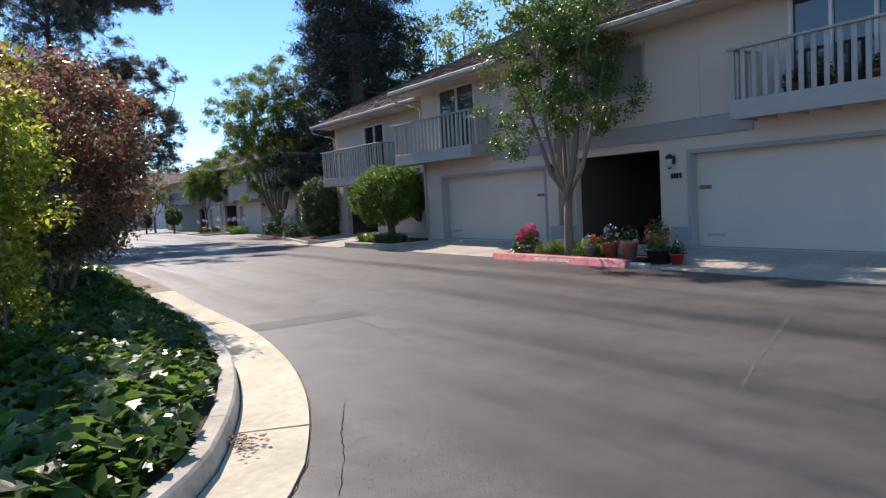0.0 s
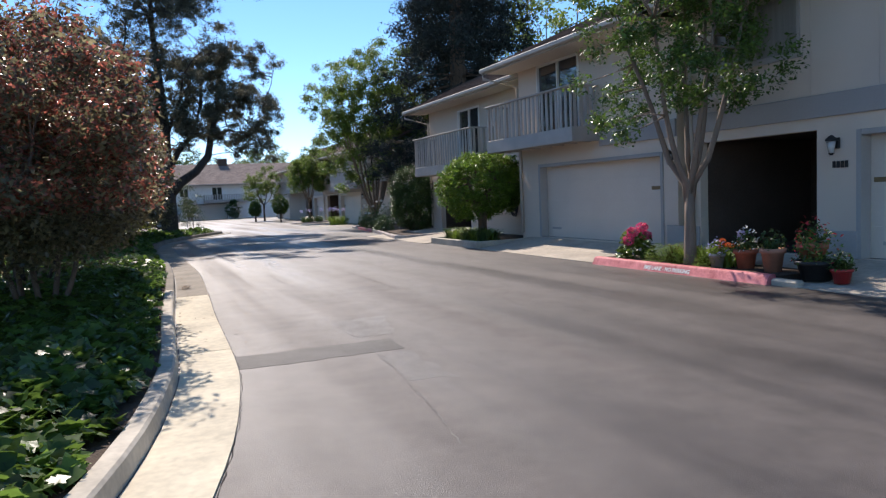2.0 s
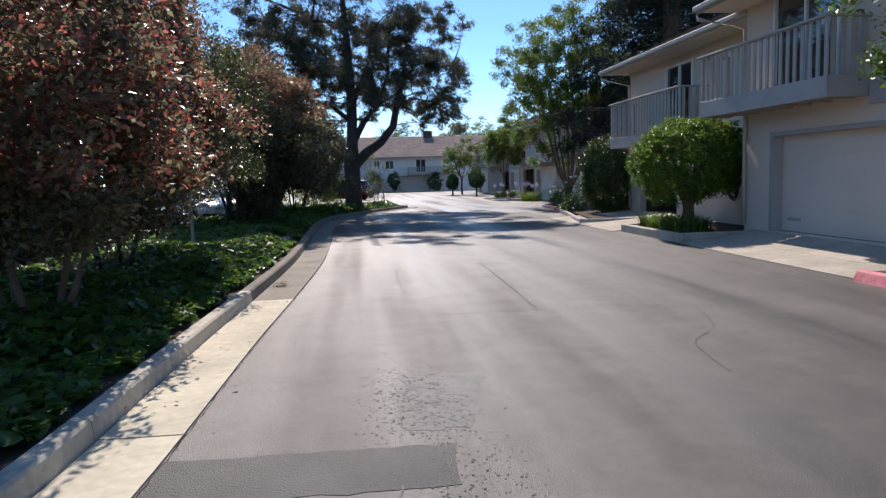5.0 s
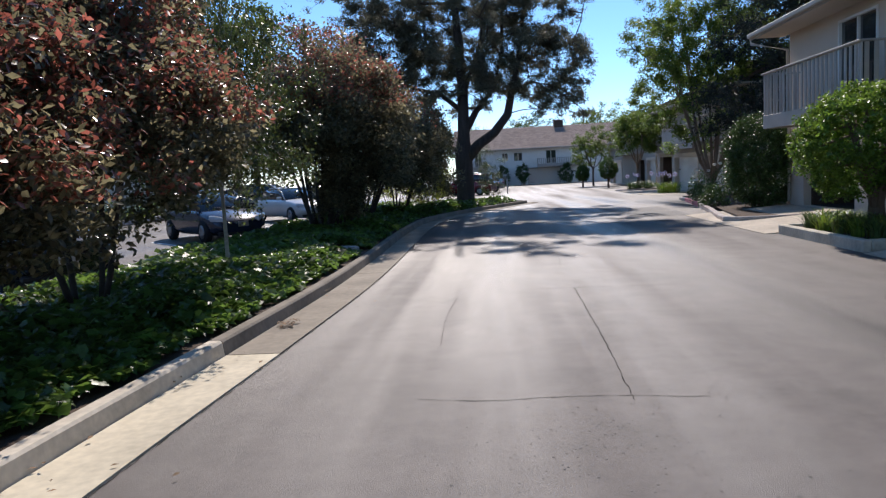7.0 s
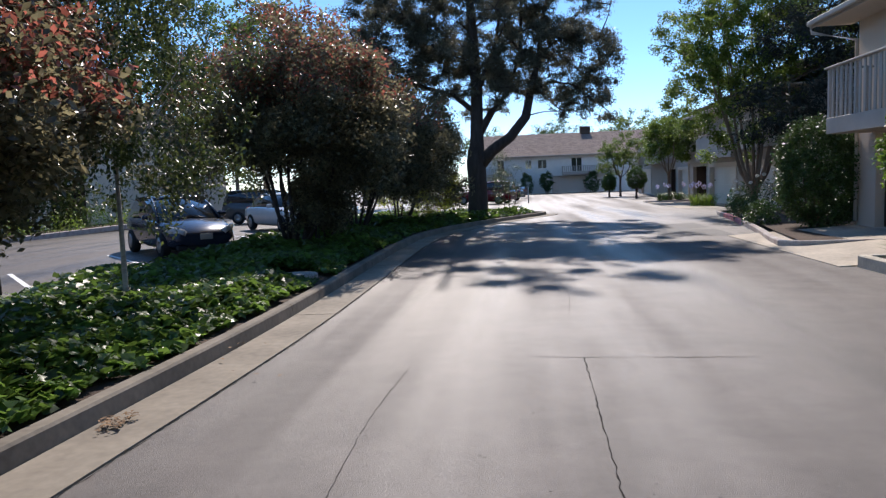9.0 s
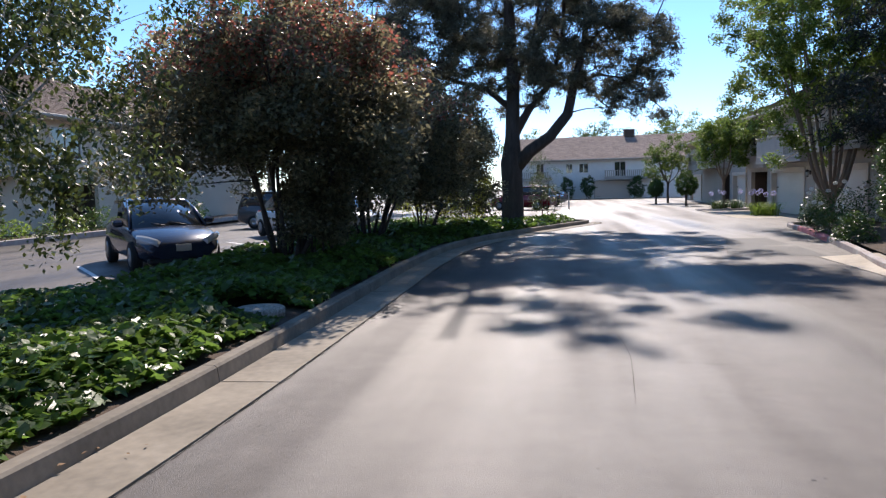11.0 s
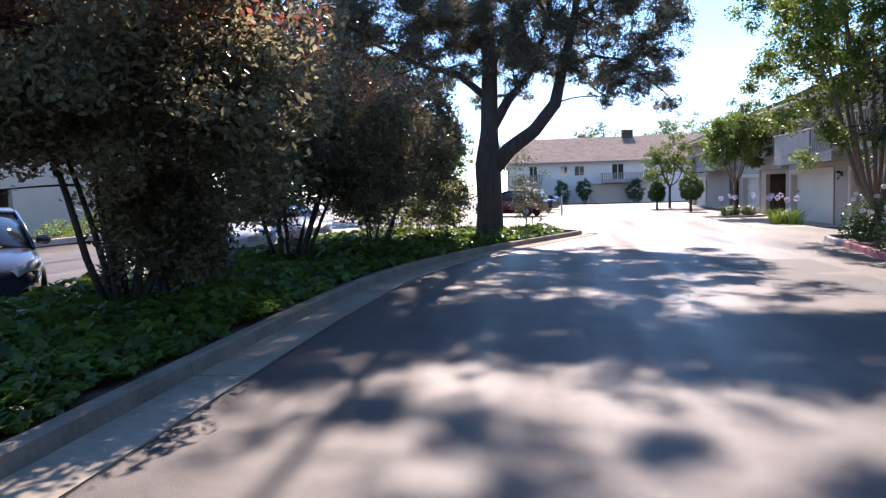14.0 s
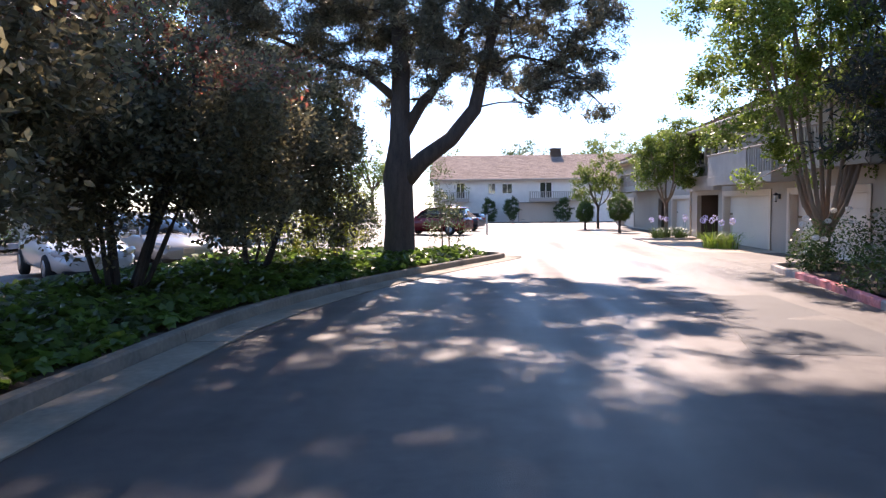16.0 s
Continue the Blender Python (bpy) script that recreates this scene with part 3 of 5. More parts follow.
def townhouse(label, x, y0, y1, base, eave_z, overhang, garages=(), windows=(), balconies=(), entries=(), depth=11.0, mat=STUCCO, roof_mat=SHINGLE, rz=0.0, band=None, rise=2.85, name="townhouse"):
    """A two-storey house whose front looks towards -x of its own axes."""
    h = thing(name, label, "house", (0, 0, 0), rz, group="townhouses along the lane")
    holes = [(g[0], g[1], base, g[2]) for g in garages] + [w[:4] for w in windows] + [(e[0], e[1], base, e[2]) for e in entries]
    top = eave_z - 0.05
    wb = boxes(*wall_boxes(x, x + 0.2, y0, y1, base - 0.3, top, holes))
    bmesh.ops.remove_doubles(wb, verts=wb.verts[:], dist=0.001)
    part("wall", wb, mat, h)
    for d in ((x + 0.202, x + depth, y0, y0 + 0.2, base - 0.3, top), (x + 0.202, x + depth, y1 - 0.2, y1, base - 0.3, top), (x + depth + 0.002, x + depth + 0.2, y0, y1, base - 0.3, top)):
        part("wall", boxes(d), mat, h)
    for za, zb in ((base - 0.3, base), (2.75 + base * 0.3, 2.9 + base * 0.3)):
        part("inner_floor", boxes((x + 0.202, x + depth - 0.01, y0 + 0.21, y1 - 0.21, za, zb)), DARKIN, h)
    for a, b, zt, *slot in garages:
        garage_door(h, x, a, b, base + 0.005, zt, slot=slot[0] if slot else None, trim=STUCCO if mat == SIDING else None)
    for wdw in windows:
        window(h, x, *wdw[:4], panes=wdw[4] if len(wdw) > 4 else 2, curtained=len(wdw) > 5)
    for bl in balconies:
        balcony(h, x, *bl)
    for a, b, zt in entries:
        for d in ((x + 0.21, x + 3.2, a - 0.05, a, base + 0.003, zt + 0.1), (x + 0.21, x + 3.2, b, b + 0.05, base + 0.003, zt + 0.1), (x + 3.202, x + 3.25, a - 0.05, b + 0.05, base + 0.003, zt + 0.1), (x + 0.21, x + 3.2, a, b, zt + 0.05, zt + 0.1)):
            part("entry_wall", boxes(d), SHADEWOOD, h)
        part("entry_door", boxes((x + 3.14, x + 3.2, a + 0.4, a + 1.35, base + 0.01, base + 2.05), bevel=0.01), DOORRED, h)
    xe, xr = x - overhang, x + depth / 2
    zr = eave_z + rise
    roof = new("roof")
    roof.parent = h
    part("fascia", boxes((xe - 0.03, xe, y0 - 0.4, y1 + 0.4, eave_z - 0.16, eave_z + 0.03)), FASCIA, roof)
    part("soffit", boxes((xe + 0.002, x - 0.002, y0 - 0.4, y1 + 0.4, eave_z - 0.12, eave_z - 0.06)), STUCCO, roof)
    bm = bmesh.new()
    for sgn, xa in ((1, xe), (-1, x + depth + overhang)):
        v = [bm.verts.new(c) for c in ((xa, y0 - 0.4, eave_z - 0.02), (xa, y1 + 0.4, eave_z - 0.02), (xr, y1 + 0.4, zr - 0.02), (xr, y0 - 0.4, zr - 0.02), (xa, y0 - 0.4, eave_z - 0.058), (xa, y1 + 0.4, eave_z - 0.058), (xr, y1 + 0.4, zr - 0.14), (xr, y0 - 0.4, zr - 0.14))]
        for f in ((0, 1, 2, 3), (4, 7, 6, 5), (0, 4, 5, 1), (1, 5, 6, 2), (3, 7, 4, 0)):
            bm.faces.new([v[i] for i in f])
    part("roof_deck", bm, roof_mat, roof)
    shingled(roof, xe - 0.02, eave_z, xr, zr, y0 - 0.42, y1 + 0.42, roof_mat)
    # gable triangles
    for yy, t in ((y0, 0.2), (y1 - 0.2, 0.2)):
        bm = bmesh.new()
        a = [bm.verts.new((px, yy + dy, pz)) for dy in (0, t) for px, pz in ((x, top), (x + depth, top), (xr, zr - 0.2))]
        bm.faces.new(a[:3])
        bm.faces.new(a[3:])
        for i in range(3):
            bm.faces.new((a[i], a[(i + 1) % 3], a[3 + (i + 1) % 3], a[3 + i]))
        part("gable", bm, mat, h)
    # gutter with its downspout at the far corner
    part("rain_gutter", boxes((xe - 0.14, xe - 0.032, y0 - 0.4, y1 + 0.4, eave_z - 0.12, eave_z), bevel=0.02), FASCIA, roof)
    bm = bmesh.new()
    tube(bm, [(xe - 0.08, y1 + 0.3, eave_z - 0.1), (xe - 0.06, y1 + 0.3, eave_z - 0.28), (x - 0.08, y1 - 0.05, eave_z - 0.55), (x - 0.06, y1 - 0.08, base + 2.5), (x - 0.06, y1 - 0.08, base + 0.1)], [0.045] * 5, 8)
    part("downspout", bm, FASCIA, roof)
    if band:
        for a, b in band:
            part("band_board", boxes((x - 0.06, x - 0.002, a, b, 2.62, 3.0), bevel=0.01), BAND, h)
            n = int((b - a) / 1.22)
            for k in range(1, n):
                yy = a + k * 1.22
                if not any(w[0] - 0.05 < yy < w[1] + 0.05 for w in windows):
                    part("batten", boxes((x - 0.012, x - 0.001, yy, yy + 0.04, 3.004, top - 0.1)), mat, h)
    return h


townhouse("two-storey cream stucco townhouse with garage doors and dark entry", 12.7, -6.5, 13.95, 0.27, 5.2, 0.95,
          garages=[(5.2, 10.25, 2.36), (-4.5, 0.4, 2.36)], windows=[(11.3, 13.3, 3.75, 4.85, 2, 1), (5.6, 7.9, 3.1, 5.0, 3)],
          balconies=[(3.6, 8.62, 2.78, 4.1, 0.8)], entries=[(10.98, 13.7, 2.42)], band=[(8.65, 13.95), (-6.5, 3.55)])
townhouse("two-storey cream stucco townhouse with a grey timber balcony over its garage", 12.7, 14.36, 21.0, 0.27, 5.2, 0.95,
          garages=[(14.8, 20.0, 2.33, 15.15)], windows=[(17.9, 19.95, 3.15, 5.08)], balconies=[(17.1, 21.6, 2.76, 4.13, 0.8)], band=[(14.36, 17.05)])
townhouse("set-back two-storey cream townhouse with a grey balcony over a dark entry", 13.7, 21.42, 30.3, 0.2, 5.1, 0.9,
          garages=[], windows=[(25.6, 27.4, 3.0, 4.75), (22.0, 22.7, 3.6, 4.7, 1)], balconies=[(24.3, 29.6, 2.35, 3.85, 1.0)], entries=[(26.6, 29.4, 2.3)])
GC = gz(50)
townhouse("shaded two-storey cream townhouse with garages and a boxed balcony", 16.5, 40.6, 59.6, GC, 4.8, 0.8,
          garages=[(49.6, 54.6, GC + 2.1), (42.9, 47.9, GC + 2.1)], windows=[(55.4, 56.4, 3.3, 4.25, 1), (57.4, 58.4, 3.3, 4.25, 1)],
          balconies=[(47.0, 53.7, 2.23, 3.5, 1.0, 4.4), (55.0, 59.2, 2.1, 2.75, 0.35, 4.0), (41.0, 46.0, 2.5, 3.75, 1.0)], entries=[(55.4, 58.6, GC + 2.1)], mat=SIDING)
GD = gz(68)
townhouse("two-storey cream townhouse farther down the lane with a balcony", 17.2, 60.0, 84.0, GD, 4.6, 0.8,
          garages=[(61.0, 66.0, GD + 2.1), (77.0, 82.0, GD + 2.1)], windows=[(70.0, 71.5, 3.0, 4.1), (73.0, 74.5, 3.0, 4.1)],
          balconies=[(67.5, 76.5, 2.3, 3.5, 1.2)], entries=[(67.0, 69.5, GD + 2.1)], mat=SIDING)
GF = gz(100)
far_house = townhouse("long two-storey white building with a brown roof that closes the lane", 100.0, -34.0, -0.6, GF, 4.15, 0.8,
          garages=[(-13.7, -9.6, GF + 2.1), (-27.0, -22.5, GF + 2.1)], windows=[(-7.2, -6.4, 2.6, 3.7), (-9.0, -7.9, 2.6, 3.7), (-13.2, -11.9, 2.1, 3.8), (-3.9, -3.0, 2.1, 3.8)],
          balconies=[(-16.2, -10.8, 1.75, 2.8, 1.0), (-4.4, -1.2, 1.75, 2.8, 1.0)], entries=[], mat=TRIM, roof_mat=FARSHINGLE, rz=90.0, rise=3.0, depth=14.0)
for cy, cx in ((-14.2, 106.2), (-27.5, 107.0)):
    part("chimney", boxes((cx, cx + 1.0, cy - 0.6, cy + 0.6, 6.2, 7.75), (cx - 0.08, cx + 1.08, cy - 0.68, cy + 0.68, 7.755, 7.85), bevel=0.02), SHADEWOOD, far_house)
townhouse("long cream two-storey building across the parking lot", 15.8, -63.0, -2.0, 0.0, 5.0, 0.8,
          garages=[(-28.0, -23.0, 2.1), (-16.0, -11.0, 2.1)], windows=[(-33.0, -31.0, 3.2, 4.6), (-45.0, -43.0, 3.2, 4.6), (-51.0, -49.0, 3.2, 4.6), (-39.0, -37.0, 3.0, 4.8)],
          balconies=[(-41.0, -35.0, 2.4, 3.6, 1.0)], entries=[(-34.0, -31.0, 2.1), (-46.0, -43.0, 2.1), (-40.0, -37.0, 2.1)], rz=180.0)

# driveways: sloping concrete slabs from the lane to the garages
drive = thing("driveway", "pale concrete driveway aprons sloping up to the garages", "driveway", kind="structure")


def slab(x0, z0, x1, z1, y0, y1):
    bm = bmesh.new()
    v = [bm.verts.new(c) for c in ((x0, y0, z0), (x1, y0, z1), (x1, y1, z1), (x0, y1, z0), (x0, y0, z0 - 0.2), (x1, y0, z0 - 0.2), (x1, y1, z0 - 0.2), (x0, y1, z0 - 0.2))]
    for f in ((0, 1, 2, 3), (0, 4, 5, 1), (1, 5, 6, 2), (2, 6, 7, 3), (3, 7, 4, 0)):
        bm.faces.new([v[i] for i in f])
    return part("slab", bm, APRON, drive)


for y0, y1 in ((-6.5, -0.01), (0, 4.99), (5.0, 9.98)):
    slab(10.9, 0.012, 11.55, 0.10, y0, y1)
    slab(11.56, 0.10, 12.7, 0.268, y0, y1)
slab(12.0, 0.10, 12.72, 0.268, 10.0, 14.88)
for y0, y1 in ((14.9, 17.3), (17.31, 20.6)):
    slab(10.95, 0.012, 11.7, 0.10, y0, y1)
    slab(11.71, 0.10, 12.82, 0.268, y0, y1)
slab(10.75, 0.012, 13.7, 0.19, 24.2, 30.4)
slab(13.6, GC + 0.01, 16.5, GC + 0.02, 41.9, 59.6)


# ---- plants ----
def limb(bm, a, b, r0, r1, sag=0.15, seed=0, sides=6, n=5):
    g = random.Random(seed)
    a, b = Vector(a), Vector(b)
    side = Vector((g.uniform(-1, 1), g.uniform(-1, 1), g.uniform(-0.3, 0.6))) * (b - a).length * sag
    pts = [a.lerp(b, k / n) + side * math.sin(math.pi * k / n) + Vector((g.uniform(-1, 1), g.uniform(-1, 1), 0)) * r0 * 0.5 * (0 < k < n) for k in range(n + 1)]
    tube(bm, pts, [r0 + (r1 - r0) * k / n for k in range(n + 1)], sides)
    return pts


def crown_tree(name, label, at, fork, centre, radii, n_clumps, clump_r, leaves_each, leaf, mat, bark, stems=5, r=0.12, category="tree", seed=1, inner=0.35, bottom=-0.8, twigs=30, second=None, lean=(0, 0), up=0.2, droop=0.3, shape="leaf", flat=0.8, lumps=0.2):
    """Trunk to the fork, stems into the crown, and a crown of leaf clumps with gaps. All in the thing's own axes."""
    t = thing(name, label, category, at)
    g = random.Random(seed)
    pts = ball_points(n_clumps, centre, radii, inner, bottom, lumps, seed)
    bm = bmesh.new()
    f = Vector((lean[0], lean[1], fork))
    if fork > 0.05:
        tube(bm, [(0, 0, -0.1), (0, 0, 0.05), f * 0.5 + Vector((g.uniform(-1, 1) * r * 0.3, 0, 0)), f], [r * 1.5, r * 1.2, r, r * 0.85], 10)
    order = list(range(len(pts)))
    g.shuffle(order)
    tops = []
    wide = 0.62 if 0.05 < fork < 3 and r < 0.12 else 0.4
    for k in range(stems):
        a = k * math.tau / stems + g.uniform(-0.4, 0.4)
        tip = Vector(centre) + Vector((math.cos(a) * radii[0] * wide, math.sin(a) * radii[1] * wide, g.uniform(-0.1, 0.35) * radii[2]))
        if fork > 0.05:
            out = Vector((math.cos(a), math.sin(a), 0))
            start = f + out * r * 0.3 - Vector((0, 0, min(0.5, fork * 0.5)))
            bend, path = f + out * r * 0.75 + Vector((0, 0, 0.05)), []
            reach, sway = tip - bend, Vector((g.uniform(-1, 1), g.uniform(-1, 1), 0)) * 0.12
            spread = g.uniform(0.55, 0.8)
            for i in range(8):
                u = i / 7
                path.append(bend + Vector((reach.x, reach.y, 0)) * u ** spread + Vector((0, 0, reach.z * u)) + sway * math.sin(u * 5.0) * (0.3 + u))
            path = [start] + path
            tube(bm, path, [r * 0.55] + [r * (0.58 - 0.36 * i / 7) for i in range(8)], 8)
        else:
            start = Vector((math.cos(a) * 0.2, math.sin(a) * 0.2, -0.05))
            path = limb(bm, start, tip, r * 0.62, r * 0.28, 0.08, seed * 31 + k, 7)
        tops += path[2:]
    for k in order[:twigs]:
        p = Vector(pts[k])
        s = min(tops, key=lambda q: (q - p).length)
        limb(bm, s, p, r * 0.2, r * 0.05, 0.1, seed * 57 + k, 5, 4)
    part("trunk", bm, bark, t)
    cl = clumps(pts, clump_r, leaves_each, flat, 0.15)
    if second:
        frac, mat2, zmin = second
        hi = cl[:, 2] > zmin
        pick = hi & (np.random.default_rng(seed).uniform(0, 1, len(cl)) < frac)
        hang("new_leaves", leaf_mesh("new_leaves", cl[pick], leaf, mat2, shape, up, droop), t)
        cl = cl[~pick]
    hang("crown", leaf_mesh("crown", cl, leaf, mat, shape, up, droop), t)
    return t


# the big pine of the island
pine = thing("pine_tree", "large dark pine with a forked trunk and a wide ragged crown", "tree", (3.85, 43.2, gz(43) + 0.1))
bm = bmesh.new()
tube(bm, [(0, 0, -0.2), (0, 0, 0.15), (0.02, 0, 1.2), (-0.02, 0, 2.4), (0.05, 0, 3.4), (0.1, 0.1, 5.5), (0.0, 0.2, 8), (-0.2, 0.1, 11), (-0.1, 0, 18.6)], [0.6, 0.46, 0.41, 0.42, 0.29, 0.25, 0.2, 0.13, 0.05], 12)
tube(bm, [(0.15, 0, 2.3), (0.7, -0.1, 2.85), (1.5, -0.2, 3.4), (2.15, -0.3, 4.2), (2.4, -0.2, 5.3), (2.75, -0.1, 6.6), (3.0, 0, 8.4), (3.4, 0.2, 10.0)], [0.3, 0.25, 0.22, 0.2, 0.16, 0.13, 0.09, 0.04], 9)
tube(bm, [(-0.1, 0, 4.6), (-0.9, 0.1, 5.3), (-2.2, 0.2, 5.7), (-3.6, 0.1, 6.4), (-4.8, 0, 7.2)], [0.13, 0.11, 0.085, 0.06, 0.03], 7)
tube(bm, [(0.06, 0, 5.0), (0.5, -0.2, 6.2), (1.0, -0.3, 7.4), (1.2, -0.2, 8.8)], [0.11, 0.09, 0.07, 0.04], 7)
tube(bm, [(2.4, -0.2, 5.3), (3.3, -0.4, 5.6), (4.3, -0.3, 5.4), (5.2, -0.2, 4.9)], [0.08, 0.065, 0.05, 0.025], 6)
tube(bm, [(0.05, 0, 3.4), (0.7, 0.2, 4.5), (1.5, 0.3, 5.4), (2.0, 0.2, 7.0), (2.1, 0, 9.2)], [0.2, 0.15, 0.12, 0.1, 0.05], 8)
g = random.Random(11)
pine_balls = [((-3.6, 0, 8.0), (1.9, 2.2, 1.5)), ((-4.4, 0.5, 10.8), (1.8, 2.4, 1.7)), ((-1.8, 0, 9.8), (2.2, 2.8, 2.0)), ((0.3, -1.2, 11.5), (2.6, 3.2, 2.0)), ((-2.0, 0, 13.0), (2.2, 2.6, 1.6)), ((-0.6, 0.3, 14.4), (1.6, 2.0, 1.1)),
              ((3.0, -0.4, 9.6), (2.0, 2.8, 1.5)), ((4.7, 0, 7.4), (1.5, 1.9, 1.1)), ((2.2, -0.2, 12.0), (1.8, 2.4, 1.4)), ((5.0, -0.4, 5.2), (1.1, 1.4, 0.9)), ((-2.4, -0.5, 6.3), (1.5, 1.7, 0.8)), ((1.4, -2.6, 8.2), (1.2, 1.2, 0.8)), ((-3.6, 1, 5.4), (1.2, 1.2, 0.7)), ((3.8, -0.5, 5.8), (0.9, 1.0, 0.7)), ((-1.2, -2.6, 10.5), (1.4, 1.4, 1.0)),
              ((2.0, 0.4, 7.6), (1.2, 1.4, 0.9)), ((4.6, -1.0, 7.6), (1.2, 1.4, 0.8)), ((-0.9, 0.3, 7.2), (1.2, 1.4, 0.8)), ((6.0, -0.8, 6.2), (0.9, 1.3, 0.8)), ((1.2, 0.5, 12.9), (1.8, 2.2, 1.2)), ((-4.6, 0, 6.6), (1.1, 1.3, 0.8)), ((-1.6, 0.6, 5.2), (0.8, 0.9, 0.5)), ((3.4, -3.0, 9.4), (1.2, 1.2, 0.6)), ((0.8, 0.4, 6.2), (0.7, 0.8, 0.5)), ((4.4, 0.3, 4.4), (0.5, 0.8, 0.5))]
pine_balls = [((c[0] * (0.9 if c[0] > 0 else 1.08) - 0.2, c[1], c[2]), rr) for c, rr in pine_balls]
gp = random.Random(77)
for k in range(30):                      # flat sprays reaching out over the lane
    sx = gp.uniform(1.6, 5.6)
    pine_balls.append(((sx, gp.uniform(-1.5, 1.3), gp.uniform(13.2, 14.8) if sx > 3.4 else gp.uniform(8.0, 14.0)), (gp.uniform(0.9, 1.5), gp.uniform(0.3, 0.55), gp.uniform(0.25, 0.4))))
for k in range(40):                      # broad layers of the upper crown
    ux = gp.uniform(-5.4, 5.4)
    pine_balls.append(((ux, gp.uniform(-1.0, 0.8), gp.uniform(13.1 if ux > 1.5 else 11.8, 14.9)), (gp.uniform(0.9, 1.7), gp.uniform(0.5, 0.9), gp.uniform(0.35, 0.6))))
for k in range(11):                      # thick core
    pine_balls.append(((gp.uniform(-3.0, 2.8), gp.uniform(-0.8, 0.8), gp.uniform(12.4, 14.6)), (gp.uniform(0.9, 1.5), gp.uniform(0.6, 1.0), gp.uniform(0.35, 0.6))))
for cx, cz, rr in ((0.2, 16.4, 0.7), (0.9, 17.0, 0.6), (1.2, 17.7, 0.7), (1.5, 18.3, 0.45), (0.7, 18.1, 0.4), (3.1, 17.3, 0.5), (3.4, 17.8, 0.35), (-2.2, 16.2, 0.9), (-3.3, 15.6, 0.9), (2.2, 16.9, 0.3), (-1.0, 15.6, 0.8), (-1.7, 16.1, 0.8), (-0.6, 15.2, 0.7), (-2.6, 15.4, 0.8), (2.9, 15.1, 0.8), (3.8, 15.3, 0.7), (4.7, 15.2, 0.7), (5.4, 14.9, 0.6)):   # ragged top
    pine_balls.append(((cx, gp.uniform(-0.3, 0.3), cz), (rr, rr * 0.8, rr * 0.7)))
for k in range(46):                      # tufts filling the shaded side
    pine_balls.append(((gp.uniform(-5.6, -0.5), gp.uniform(-1.6, 2.2), gp.uniform(5.2, 10.0)), (gp.uniform(0.4, 0.8), gp.uniform(0.4, 0.7), gp.uniform(0.3, 0.5))))
for k in range(250):                     # wisps hanging low among the limbs
    wx = gp.uniform(-6.0, 5.9)
    low = 4.7 if 0.2 < wx < 2.6 else 3.9 if wx > 3.6 else 4.6
    pine_balls.append(((wx, gp.uniform(-2.2, 3.0), gp.uniform(low, 10.0)), (gp.uniform(0.35, 0.75), gp.uniform(0.35, 0.7), gp.uniform(0.25, 0.5))))
pine_balls.sort(key=lambda e: -e[1][0] * e[1][1])
wood = [Vector((0.05, 0, 3.6)), Vector((-2.2, 0.2, 5.7)), Vector((-3.6, 0.1, 6.4)), Vector((1.0, -0.3, 7.4)), Vector((3.3, -0.4, 5.6)), Vector((4.3, -0.3, 5.4)), Vector((0.1, 0.1, 5.5)), Vector((0.05, 0.15, 6.8)), Vector((0, 0.2, 8)), Vector((-0.1, 0.15, 9.5)), Vector((-0.2, 0.1, 11)), Vector((-0.15, 0, 13.5)), Vector((-0.12, 0, 15.5)), Vector((-0.1, 0, 17.2)), Vector((2.15, -0.3, 4.2)), Vector((2.4, -0.2, 5.3)), Vector((2.75, -0.1, 6.6)), Vector((3.0, 0, 8.4)), Vector((3.4, 0.2, 10.0)), Vector((0.7, 0.2, 4.5)), Vector((1.5, 0.3, 5.4)), Vector((2.0, 0.2, 7.0)), Vector((2.1, 0, 9.2))]
needle_pts = []
for k, (c, rr) in enumerate(pine_balls):
    big = rr[0] * rr[1] > 1.6
    n = int(12 + (34 if c[2] > 15 else 17 if c[2] > 11 else 10 if c[2] > 9 else 5.2) * rr[0] * rr[1] * rr[2] ** 0.5)
    cp = ball_points(n, c, rr, 0.05, -1, 0.4, 100 + k)
    needle_pts.append(cp)
    tip = Vector(c)
    base = min(wood, key=lambda v: (v - tip).length + (1.5 if v.z > tip.z + 0.3 else 0))
    path = limb(bm, base, c, 0.075 if big else 0.03, 0.03 if big else 0.012, 0.22, 200 + k, 6, 6)
    wood += path[2:]
    for q in range(0, n, 2 if big else 3):
        s = min(path, key=lambda v: (v - Vector(cp[q])).length)
        limb(bm, s, cp[q], 0.022, 0.008, 0.16, 300 + q, 4, 3)
part("trunk", bm, PINEBARK, pine)
needle_pts = clumps(np.concatenate(needle_pts), 0.30, 54, 0.8, 0.05)
hang("crown", leaf_mesh("crown", needle_pts, 0.15, PINELEAF, "needle", 0.1, -0.3), pine)

